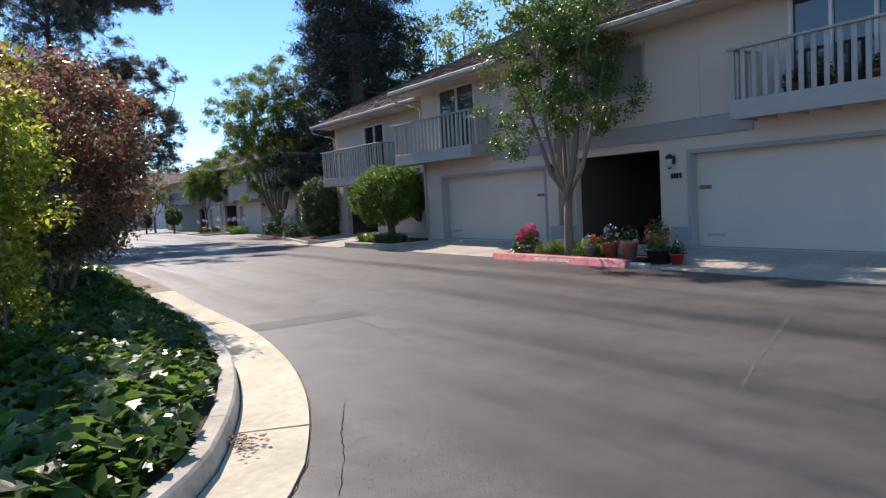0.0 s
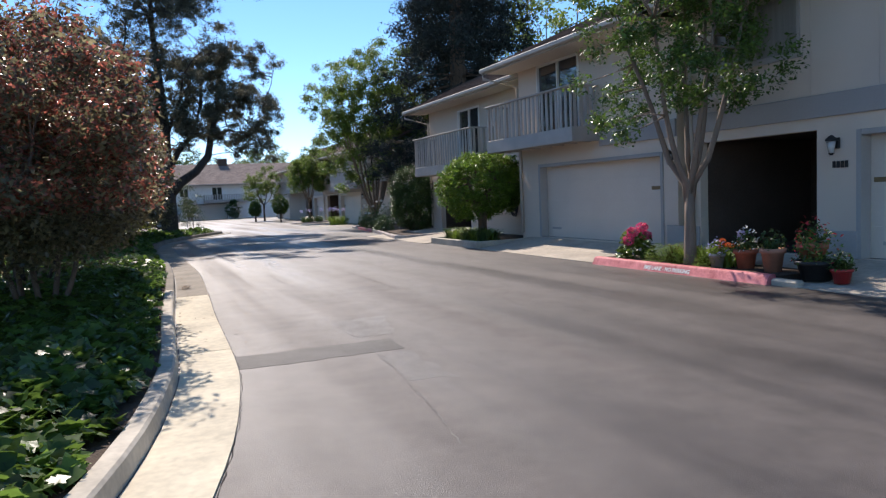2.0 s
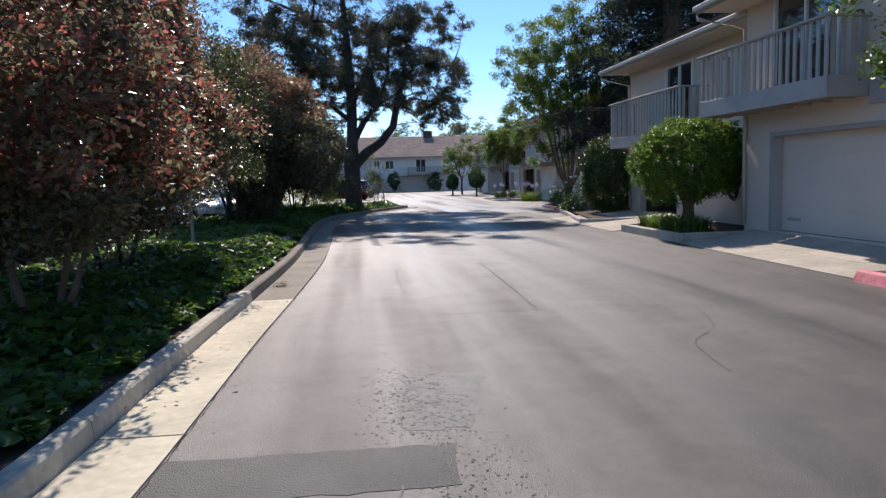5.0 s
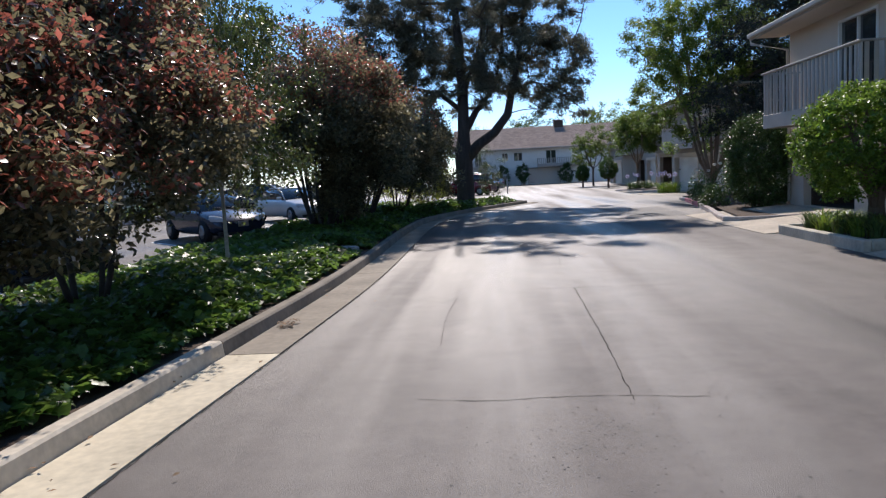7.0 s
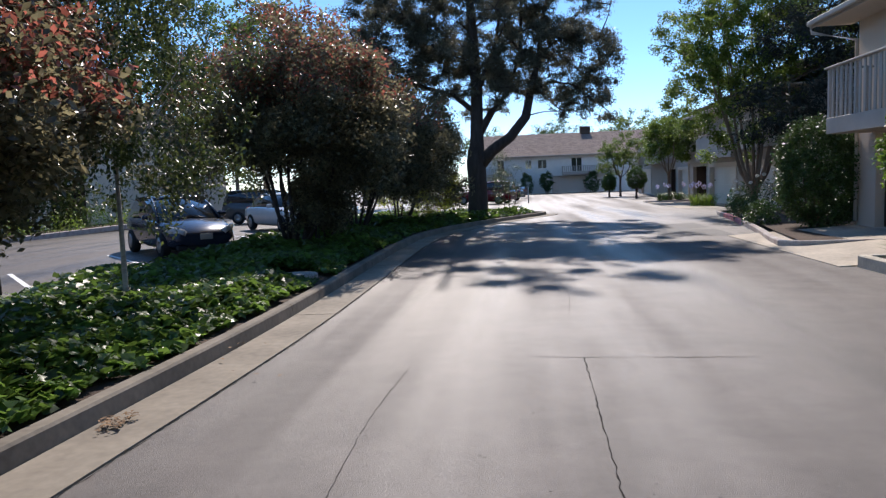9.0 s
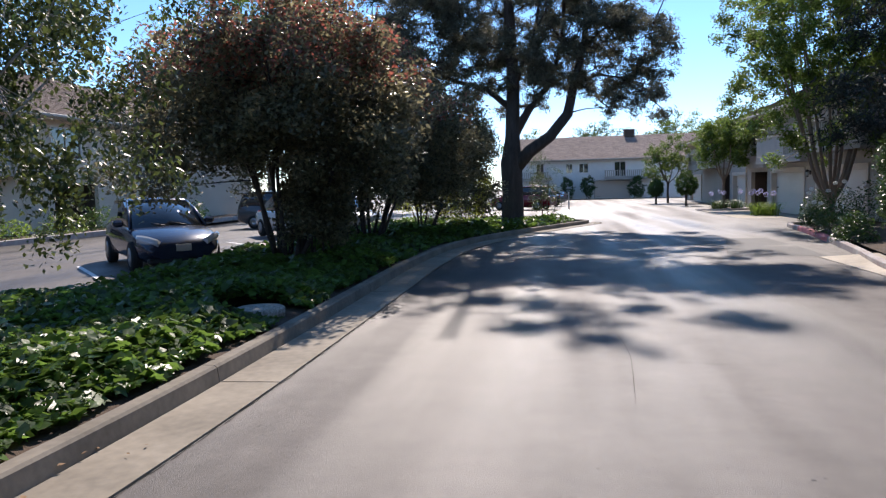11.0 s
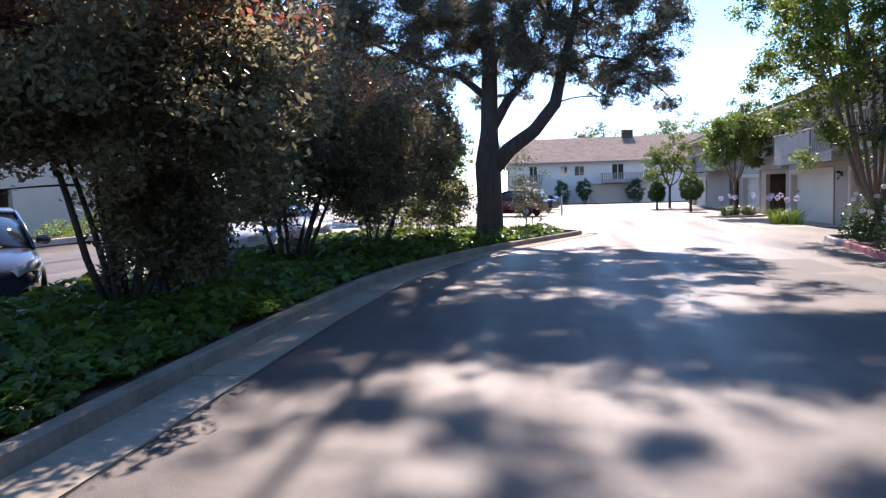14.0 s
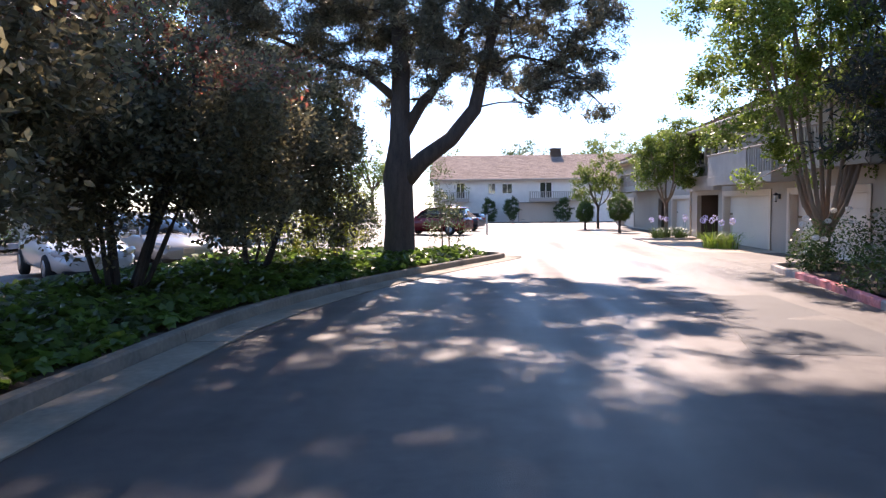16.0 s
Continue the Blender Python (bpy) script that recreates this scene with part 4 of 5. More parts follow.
crown_tree("photinia_bush", "tall dark photinia bush with red new leaves beside the kerb", (0.75, 13.3, 0.15), 0.0, (0, 0, 2.1), (1.75, 2.8, 1.75), 230, 0.42, 270, 0.08, PHOTLEAF, BARK, 5, 0.07, "bush", 3, 0.35, -0.9, 60, (0.42, PHOTRED, 1.4))
crown_tree("photinia_bush", "broad dark photinia thicket with bare lower stems", (0.3, 28.7, 0.15), 0.0, (0.1, 0, 2.9), (2.9, 3.2, 2.75), 420, 0.55, 250, 0.1, PHOTLEAF, PINEBARK, 9, 0.085, "bush", 4, 0.12, -0.58, 90, (0.3, PHOTRED, 3.3))
crown_tree("photinia_tree", "umbrella-shaped photinia with red-tipped leaves over the ivy", (0.2, 17.3, 0.15), 0.0, (0.1, 0, 2.75), (2.0, 2.5, 2.1), 290, 0.42, 280, 0.085, PHOTLEAF, PINEBARK, 4, 0.07, "bush", 2, 0.3, -0.76, 60, (0.38, PHOTRED, 2.2))
crown_tree("photinia_bush", "broad dark photinia thicket with bare lower stems", (0.6, 34.0, 0.1), 0.0, (0.4, 0, 2.6), (2.4, 2.7, 2.3), 290, 0.55, 240, 0.098, PHOTLEAF, PINEBARK, 9, 0.08, "bush", 5, 0.12, -0.82, 90, (0.25, PHOTRED, 3.2))
crown_tree("photinia_bush", "lower dark photinia bush near the pine", (1.3, 38.3, 0.05), 0.0, (0.55, 0, 2.35), (2.3, 2.4, 2.1), 290, 0.45, 200, 0.098, PHOTLEAF, PINEBARK, 6, 0.06, "bush", 6, 0.2, -0.72, 60)
crown_tree("photinia_bush", "low dark photinia growth among bare stems", (0.9, 28.9, 0.15), 0.0, (0, 0, 1.1), (0.8, 1.7, 0.95), 90, 0.35, 200, 0.085, PHOTLEAF, PINEBARK, 5, 0.05, "bush", 83, 0.2, -0.9, 20)
crown_tree("light_shrub", "loose yellow-green shrub in the sun by the pine", (0.4, 42.6, 0.0), 0.0, (0, 0, 1.2), (1.6, 1.4, 1.0), 80, 0.3, 80, 0.07, YELLEAF, BARK, 8, 0.025, "bush", 8, 0.3, -0.9, 30)
crown_tree("light_shrub", "loose yellow-green shrub in the sun by the pine", (2.3, 41.0, 0.0), 0.0, (0, 0, 1.2), (1.1, 1.1, 1.2), 110, 0.28, 80, 0.06, YELLEAF, BARK, 7, 0.02, "bush", 81, 0.3, -0.9, 25)
crown_tree("light_shrub", "leafy green shrub behind the pine", (1.9, 46.0, -0.1), 0.0, (0, 0, 1.2), (1.5, 1.0, 1.2), 110, 0.3, 80, 0.075, BIRCHLEAF, BARK, 7, 0.025, "bush", 82, 0.3, -0.9, 25)
crown_tree("light_shrub", "small airy green shrub beside the pine trunk", (5.1, 45.0, -0.1), 0.0, (0, 0, 1.6), (0.75, 0.75, 1.4), 60, 0.25, 60, 0.06, BIRCHLEAF, BARK, 5, 0.025, "bush", 7, 0.3, -0.9, 20)
crown_tree("yellow_shrub", "tall yellow-green leafy shrub catching the sun", (-0.15, 8.7, 0.15), 0.0, (0, 0, 1.85), (0.9, 1.3, 1.9), 160, 0.28, 105, 0.085, YELLEAF, BARK, 6, 0.035, "bush", 9, 0.3, -0.95, 40, (0.2, PHOTRED, 2.6))
crown_tree("crape_myrtle", "young crape myrtle with a smooth tan trunk and upright crown", (11.3, 12.5, 0.2), 1.35, (0, 0.1, 4.0), (1.55, 1.75, 2.3), 150, 0.34, 150, 0.08, MYRTLE, SMOOTHBARK, 6, 0.1, "tree", 10, 0.4, -0.7, 90)
crown_tree("round_topiary", "clipped mushroom-shaped green topiary on a short trunk", (12.05, 22.4, 0.2), 0.6, (0, 0, 1.66), (1.25, 1.25, 1.05), 760, 0.18, 52, 0.072, TOPLEAF, BARK, 6, 0.14, "bush", 12, 0.74, -0.88, 30, lumps=0.12, droop=0.0)
crown_tree("round_bush", "dense rounded dark green bush by the kerb", (13.1, 30.95, 0.1), 0.0, (0, 0, 1.32), (1.0, 1.0, 1.32), 560, 0.22, 60, 0.07, BUSHLEAF, BARK, 6, 0.05, "bush", 13, 0.7, -0.97, 10, lumps=0.08, droop=0.0)
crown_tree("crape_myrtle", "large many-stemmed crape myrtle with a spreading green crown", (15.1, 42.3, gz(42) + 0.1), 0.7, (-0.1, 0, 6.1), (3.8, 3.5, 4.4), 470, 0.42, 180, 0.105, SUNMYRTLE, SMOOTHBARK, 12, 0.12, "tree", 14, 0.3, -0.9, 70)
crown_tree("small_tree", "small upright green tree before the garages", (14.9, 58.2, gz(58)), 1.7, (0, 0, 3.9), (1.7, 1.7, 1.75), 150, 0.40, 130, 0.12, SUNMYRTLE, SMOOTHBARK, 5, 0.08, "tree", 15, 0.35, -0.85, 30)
crown_tree("ball_topiary", "small clipped ball topiary on a stem", (14.5, 68.0, gz(68)), 0.7, (0, 0, 1.5), (0.72, 0.72, 0.85), 200, 0.17, 60, 0.08, MYRTLE, BARK, 5, 0.08, "bush", 16, 0.7, -0.9, 8, lumps=0.05)
crown_tree("ball_topiary", "small clipped ball topiary on a stem", (13.2, 74.0, gz(74)), 0.7, (0, 0, 1.2), (0.6, 0.6, 0.75), 180, 0.17, 60, 0.08, MYRTLE, BARK, 5, 0.08, "bush", 17, 0.7, -0.9, 8, lumps=0.05)
crown_tree("flowering_tree", "small loose tree with pale blossom", (14.4, 76.0, gz(76)), 1.6, (0, 0, 3.6), (1.9, 1.9, 1.8), 110, 0.4, 70, 0.15, BROADLEAF, BARK, 5, 0.09, "tree", 18, 0.3, -0.9, 30)
for k, (fx, fw) in enumerate(((6.5, 0.75), (8.9, 0.75), (14.2, 0.85))):
    crown_tree("far_shrub", "dark upright shrub against the far building", (fx, 98.6, gz(98)), 0.0, (0, 0, 1.3), (fw, 0.8, 1.3), 120, 0.25, 40, 0.12, BUSHLEAF, BARK, 4, 0.05, "bush", 70 + k, 0.6, -0.95, 6)
crown_tree("birch_tree", "slender weeping birch with hanging leafy twigs", (0.7, 20.6, 0.2), 1.9, (0, 0, 2.9), (1.5, 1.9, 1.95), 380, 0.2, 75, 0.065, BIRCHLEAF, BIRCHBARK, 6, 0.03, "tree", 19, 0.3, -0.95, 120, droop=2.0, flat=1.6)


def redwood(at, height, width, seed):
    t = thing("redwood_tree", "tall dense dark redwood behind the houses", "tree", at)
    g = np.random.default_rng(seed)
    bm = bmesh.new()
    tube(bm, [(0, 0, -0.3), (0, 0, height * 0.5), (0, 0, height)], [0.6, 0.35, 0.04], 8)
    z = g.uniform(0.12, 1, 640) ** 0.9 * height
    rad = width * (1 - z / height) ** 0.65 * g.uniform(0.3, 1.15, 640)
    a = g.uniform(0, 6.28, 640)
    pts = np.stack([rad * np.cos(a), rad * np.sin(a), z - rad * 0.18], 1)
    for p in pts[:70]:
        limb(bm, (0, 0, p[2] + 0.5), p, 0.07, 0.02, 0.05, 5, 4, 3)
    part("trunk", bm, BARK, t)
    hang("crown", leaf_mesh("crown", clumps(pts, 0.95, 230, 0.6, 0.1), 0.22, REDWOODLEAF, "needle", 0.1, 0.4), t)


redwood((18.2, 36.8, 0), 24, 5.0, 21)
redwood((21.2, 43.2, 0), 25, 5.0, 22)


def far_tree(at, h, r, seed, mat=BROADLEAF, label="leafy green tree behind the roofs"):
    return crown_tree("far_tree", label, at, h * 0.4, (0, 0, h * 0.66), (r, r, h * 0.34), 90, 0.9, 70, 0.28, mat, BARK, 6, 0.25, "tree", seed, 0.35, -0.8, 25)


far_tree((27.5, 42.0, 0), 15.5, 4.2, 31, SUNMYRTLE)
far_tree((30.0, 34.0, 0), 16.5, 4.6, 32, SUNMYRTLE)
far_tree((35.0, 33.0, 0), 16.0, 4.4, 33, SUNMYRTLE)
for k, (fx, fy, fh) in enumerate(((2, 122, 9), (12, 125, 10), (22, 120, 11), (31, 116, 10), (-9, 118, 9), (-20, 110, 10), (-30, 100, 11))):
    far_tree((fx, fy, 0), fh, 4.5, 40 + k, (BROADLEAF, BUSHLEAF)[k % 2])
for k, (fx, fy, fh) in enumerate(((-14.5, 68, 18), (-21, 71, 18), (-9, 69, 12), (-31, 62, 18), (-34, 45, 16), (-33, 24, 14), (-6, 66, 9), (-33, 33, 14), (-26, 71, 16))):
    far_tree((fx, fy, 0), fh, 3.8, 60 + k, (BROADLEAF, BUSHLEAF)[k % 2], "leafy green tree beyond the parking lot")

# ivy over the island
line = [(p.x, p.y) for p in kerb_path]
kx = np.array([q[0] for q in line]); ky = np.array([q[1] for q in line])


def kerb_x(y):
    sel = (ky < 46.0) & (kx > -9)
    return np.interp(y, ky[sel], kx[sel])


def ivy(n, y0, y1, size, x_left=None, seed=1):
    g = np.random.default_rng(seed)
    y = g.uniform(y0, y1, n)
    xr = kerb_x(y) - 0.17 - 0.08 * np.abs(np.sin(y * 2.1) + np.sin(y * 5.3 + 1))
    xl = np.where(y < 9, -6.0, np.minimum(-6 + (y - 9) * 1.4, -1.2)) if x_left is None else x_left
    x = xl + (xr - xl) * g.uniform(0, 1, n) ** 0.85
    edge = np.clip((xr - x) / 0.5, 0.25, 1)
    hump = 0.09 * (np.sin(x * 2.3 + y) + np.sin(y * 1.7 - x) + 2) / 2
    z = 0.16 + edge * (0.06 + hump + 0.09 * g.uniform(-1, 1, n)) + np.array([gz(v) for v in y])
    keep = (x < xr) & (np.hypot(x - 2.12, y - 23.2) > 0.55)
    return leaf_mesh("ivy", np.stack([x, y, z], 1)[keep], size, IVY, "ivy", 0.42, 0.5, 0.45)


bed = thing("ivy_bed", "glossy green ivy covering the island behind the kerb", "ground cover", kind="stuff")
hang("ivy_leaves", ivy(21000, 2.0, 10.5, 0.135, seed=1), bed)
hang("ivy_leaves", ivy(36000, 10.5, 26.0, 0.11, seed=2), bed)
hang("ivy_leaves", ivy(20000, 26.0, 45.5, 0.15, seed=3), bed)


# ---- planters on the house side ----
planter = thing("red_kerb", "chipped red-painted kerb with white fire-lane lettering", "kerb", kind="structure")
for k in range(2):
    ya = 10.35 + k * 2.06
    part("kerb_stone", sweep([Vector((10.85, ya + (2.05 + 0.4 * k) * i / 6, 0)) for i in range(7)], [(-0.06, -0.1), (-0.045, 0.0), (0.012, 0.118), (0.024, 0.138), (0.046, 0.152), (0.07, 0.157), (0.14, 0.155), (0.16, 0.14), (0.16, -0.1)]), REDPAINT, planter)
part("kerb_end", boxes((10.87, 11.05, 9.85, 10.34, -0.1, 0.10), bevel=0.03), KERB, planter)
text_part("FIRE LANE - NO PARKING", 0.105, planter, WHITEPAINT, Matrix.Translation((10.8305, 12.62, 0.0605)) @ Matrix(((0, 0.435, -0.9, 0), (-1, 0, 0, 0), (0, 0.9, 0.435, 0), (0, 0, 0, 1))))
tagged(part("planter_soil", boxes((11.012, 12.0, 10.3, 14.86, -0.05, 0.13)), SOIL), "brown soil of the planter by the entry", "soil", kind="structure")


def foliage(name, label, at, radii, n, size, mat, category="plant", shape="leaf", up=0.3, kind="", seed=0, flowers=None):
    """A low plant: stems and leaves heaped in a half ellipsoid; flowers: (count, size, material, height)."""
    t = thing(name, label, category, at, kind=kind)
    g = np.random.default_rng(seed + 500)
    d = g.normal(size=(n, 3))
    d /= np.linalg.norm(d, axis=1, keepdims=True)
    d[:, 2] = np.abs(d[:, 2])
    p = d * np.asarray(radii) * g.uniform(0.25, 1.05, n)[:, None] ** 0.5
    bm = bmesh.new()
    for k in range(6):
        q = p[k]
        limb(bm, (q[0] * 0.2, q[1] * 0.2, -0.03), q, 0.010, 0.005, 0.1, k, 4, 3)
    part("stem", bm, BUSHLEAF, t)
    hang("leaves", leaf_mesh("leaves", p, size, mat, shape, up, 0.2), t)
    if flowers:
        cnt, fs, fm, fh = flowers
        if isinstance(cnt, int):
            spots = []
            for k in range(cnt):
                a = g.uniform(0, 6.28)
                spots.append((math.cos(a) * radii[0] * g.uniform(0.2, 0.9), math.sin(a) * radii[1] * g.uniform(0.2, 0.9), fh * g.uniform(0.8, 1.1)))
        else:
            spots = cnt
        for c in spots:
            q = g.normal(size=(230, 3))
            q /= np.linalg.norm(q, axis=1, keepdims=True)
            hang("flower_head", leaf_mesh("flower_head", np.array(c) + q * fs * np.array([1, 1, 0.8]), fs * 0.55, fm, up=0.1), t)
    return t


def blades(name, label, at, n, height, mat, category="plant", spread=0.4, seed=0, flowers=None):
    """A tuft of arching strap leaves."""
    t = thing(name, label, category, at)
    g = random.Random(seed)
    bm = bmesh.new()
    for k in range(n):
        a, r = g.uniform(0, math.tau), g.uniform(0, spread * 0.5)
        b = Vector((r * math.cos(a), r * math.sin(a), 0))
        out = Vector((math.cos(a + g.uniform(-0.6, 0.6)), math.sin(a + g.uniform(-0.6, 0.6)), 0))
        side = Vector((-out.y, out.x, 0)) * 0.016
        h, reach = height * g.uniform(0.6, 1.1), spread * g.uniform(0.5, 1.3)
        prev = None
        for i in range(5):
            s = i / 4
            c = b + out * reach * s * s + Vector((0, 0, h * (s * 1.5 - 0.75 * s * s)))
            w = side * (1 - s * 0.9)
            pair = (bm.verts.new(c - w), bm.verts.new(c + w))
            if prev:
                bm.faces.new((prev[0], prev[1], pair[1], pair[0]))
            prev = pair
    part("leaves", bm, mat, t)
    if flowers:
        cnt, fm = flowers
        for k in range(cnt):
            a, r = g.uniform(0, math.tau), spread * g.uniform(0.2, 1.0)
            top = Vector((r * math.cos(a), r * math.sin(a), height * g.uniform(1.2, 1.5)))
            bm = bmesh.new()
            tube(bm, [(top.x * 0.4, top.y * 0.4, 0), tuple(top)], [0.008, 0.006], 5)
            stalk = part("flower_stalk", bm, mat, t)
            q = np.random.default_rng(seed * 9 + k).normal(size=(50, 3))
            q /= np.linalg.norm(q, axis=1, keepdims=True)
            hang("flower_head", leaf_mesh("flower_head", np.array(top) + q * 0.11, 0.08, fm, up=0.1), stalk)
    return t


LIME = material("fresh_green_leaf", (0.16, 0.26, 0.04), 0.5, 0.3, 3, 20, 0, island=0.35, transmit=0.35)
LILAC = material("lilac_petal", (0.55, 0.5, 0.72), 0.6, 0.15, 8, 40, 0, island=0.2, transmit=0.2)
WHITEPETAL = material("white_petal", (0.8, 0.78, 0.74), 0.6, 0.1, 8, 40, 0, island=0.15, transmit=0.2)
ORANGE = material("orange_petal", (0.75, 0.25, 0.05), 0.6, 0.2, 8, 40, 0, island=0.3, transmit=0.2)
REDPETAL = material("red_petal", (0.6, 0.04, 0.04), 0.6, 0.2, 8, 40, 0, island=0.3, transmit=0.2)
DRY = material("dry_leaf", (0.20, 0.12, 0.06), 0.85, 0.4, 6, 40, 0, island=0.4)

foliage("hydrangea", "hydrangea with large pink flower heads by the red kerb", (11.5, 14.3, 0.12), (0.4, 0.4, 0.6), 420, 0.13, MYRTLE, "flower", seed=1, flowers=(((0.18, 0, 0.62), (0.2, -0.08, 0.45), (-0.1, -0.05, 0.54), (-0.21, -0.05, 0.38)), 0.115, PINK, 0))
for k, (px, py, r) in enumerate(((11.38, 13.35, 0.38), (11.4, 12.6, 0.38), (11.3, 11.95, 0.34), (11.75, 13.2, 0.36), (11.75, 12.0, 0.32), (11.3, 13.0, 0.28))):
    foliage("ground_plant", "bright green low plant in the planter", (px, py, 0.12), (r, r, 0.36), 950, 0.045, LIME, seed=10 + k, up=0.8)
    blades("grass_tuft", "fine green grass tuft in the planter", (px + 0.12, py - 0.2, 0.12), 70, 0.42, LIME if k % 3 else DRY, "grass", 0.3, 80 + k)
foliage("flowering_plant", "low plant with orange flowers in the planter", (11.8, 12.05, 0.12), (0.28, 0.28, 0.36), 240, 0.06, LIME, "flower", seed=20, flowers=(6, 0.05, ORANGE, 0.4))
foliage("flowering_plant", "low plant with lilac flowers in the planter", (11.75, 11.7, 0.12), (0.22, 0.22, 0.45), 160, 0.06, BUSHLEAF, "flower", seed=21, flowers=(3, 0.06, LILAC, 0.55))


def flower_pot(at, r, h, mat, label, leaf, flower, seed):
    t = thing("flower_pot", label, "flower pot", at, group="pots by the entry")
    bm = bmesh.new()
    lathe(bm, [(r * 0.68, 0), (r * 0.92, h * 0.8), (r * 1.05, h * 0.8), (r * 1.08, h), (r * 0.95, h), (r * 0.9, h * 0.9), (0.02, h * 0.9)], 18)
    part("pot", bm, mat, t)
    g = np.random.default_rng(seed)
    d = g.normal(size=(340, 3))
    d[:, 2] = np.abs(d[:, 2])
    d /= np.linalg.norm(d, axis=1, keepdims=True)
    hang("plant", leaf_mesh("plant", d * np.array([r * 1.3, r * 1.3, r * 1.9]) * g.uniform(0.2, 1, 340)[:, None] + np.array([0, 0, h * 0.9]), 0.06, leaf, up=0.2), t)["kind"] = "stuff"
    if flower:
        c = d[:40] * np.array([r * 1.3, r * 1.3, r * 2.0]) * g.uniform(0.8, 1.1, 40)[:, None] + np.array([0, 0, h * 0.95])
        hang("flowers", leaf_mesh("flowers", c, 0.06, flower, up=0.2), t)["kind"] = "stuff"
    return t


flower_pot((11.45, 11.35, 0.13), 0.19, 0.33, TERRACOTTA, "red plastic flower pot with white flowers", BUSHLEAF, WHITEPETAL, 1)
flower_pot((11.4, 10.75, 0.13), 0.19, 0.38, material("pale_terracotta", (0.5, 0.24, 0.16), 0.85, 0.2, 6, 40, 0.2), "pale terracotta pot with a leafy plant", BUSHLEAF, None, 2)
flower_pot((11.35, 9.9, 0.075), 0.3, 0.30, BLACKMETAL, "dark wide tub with a leafy plant", MYRTLE, REDPETAL, 3)
flower_pot((11.3, 9.45, 0.07), 0.15, 0.22, material("red_glaze", (0.4, 0.03, 0.03), 0.4, 0.2, 6, 40, 0.1), "small red glazed pot", BUSHLEAF, None, 4)
flower_pot((11.25, 11.8, 0.13), 0.14, 0.24, material("grey_pot", (0.3, 0.3, 0.28), 0.8, 0.2, 6, 40, 0.1), "small grey pot with a spiky plant", LIME, LILAC, 5)
flower_pot((11.75, 10.3, 0.1), 0.22, 0.5, TERRACOTTA, "terracotta pot behind the others", BUSHLEAF, REDPETAL, 6)
for k, yy in enumerate((4.3, 5.3, 6.1, 7.0, 7.6)):
    flower_pot((12.25, yy, 3.065), 0.15, 0.24, (TERRACOTTA, BLACKMETAL)[k % 2], "flower pot on the balcony deck", BUSHLEAF, (REDPETAL, ORANGE)[k % 2], 30 + k)


def wall_lamp(y, z, x=12.7):
    t = thing("wall_lamp", "black lantern wall lamp with clear glass", "lamp", (x, y, z))
    part("bracket", boxes((-0.05, -0.002, -0.06, 0.06, -0.02, 0.16), bevel=0.008), BLACKMETAL, t)
    bm = bmesh.new()
    lathe(bm, [(0.02, 0.2), (0.09, 0.14), (0.10, 0.11), (0.085, 0.10)], 10, (-0.14, 0, 0))
    part("hood", bm, BLACKMETAL, t)
    bm = bmesh.new()
    lathe(bm, [(0.045, -0.09), (0.075, 0.095)], 8, (-0.14, 0, 0))
    part("glass", bm, glass_material("lamp_glass", (0.5, 0.5, 0.48), 0.1), t)
    bm = bmesh.new()
    lathe(bm, [(0.02, -0.13), (0.05, -0.092)], 8, (-0.14, 0, 0))
    part("base", bm, BLACKMETAL, t)
    bm = bmesh.new()
    tube(bm, [(-0.03, 0, 0.1), (-0.09, 0, 0.17), (-0.14, 0, 0.19)], [0.012, 0.012, 0.01], 6)
    part("arm", bm, BLACKMETAL, t)


wall_lamp(10.6, 2.1)
wall_lamp(14.47, 2.15)
wall_lamp(48.75, GC + 1.9, 16.5)
plaque = thing("number_plaque", "row of small dark plates on the pier", "plaque", (12.69, 10.57, 1.82))
for k in range(4):
    part("plate", boxes((-0.012, 0.0, 0.075 - k * 0.075 - 0.03, 0.075 - k * 0.075 + 0.03, -0.055, 0.055), bevel=0.003), BLACKMETAL, plaque)
tagged(part("pier_base", boxes((12.66, 12.698, 10.22, 10.97, 0.268, 0.72), bevel=0.006), BAND), "blue-grey painted base of the pier", "trim", kind="structure")
tagged(part("pier_base", boxes((12.66, 12.698, 13.72, 14.68, 0.268, 0.72), bevel=0.006), BAND), "blue-grey painted base of the pier", "trim", kind="structure")
screen = thing("entry_screen", "beige folded panel leaning inside the dark entry", "panel", (14.4, 11.15, 0.27))
part("panel", boxes((0, 0.04, 0, 0.5, 1.05, 1.75), bevel=0.004), SIDING, screen)
part("leg", boxes((0, 0.04, 0.0, 0.05, 0, 1.048)), SHADEWOOD, screen)
part("leg", boxes((0, 0.04, 0.45, 0.5, 0, 1.048)), SHADEWOOD, screen)

# planter of the topiary
bed2 = thing("topiary_planter", "low concrete-edged planter round the topiary", "planter", kind="structure")
for d in ((11.0, 11.15, 20.75, 24.15), (11.152, 13.68, 20.75, 20.9), (11.152, 13.68, 24.0, 24.15)):
    part("kerb_stone", boxes((*d, -0.1, 0.2), bevel=0.02), KERB, bed2)
part("soil", boxes((11.152, 13.69, 20.902, 23.998, -0.1, 0.16)), SOIL, bed2)
for k in range(14):
    blades("strap_plant", "tuft of green strap leaves under the topiary", (11.4 + 0.3 * (k % 3), 21.1 + 0.2 * k, 0.16), 70, 0.46, (BUSHLEAF, LIME)[k % 2], seed=k, spread=0.35)
reel = thing("hose_reel", "dark coiled garden hose hanging on the wall", "hose reel", (13.66, 23.1, 1.0))
bm = bmesh.new()
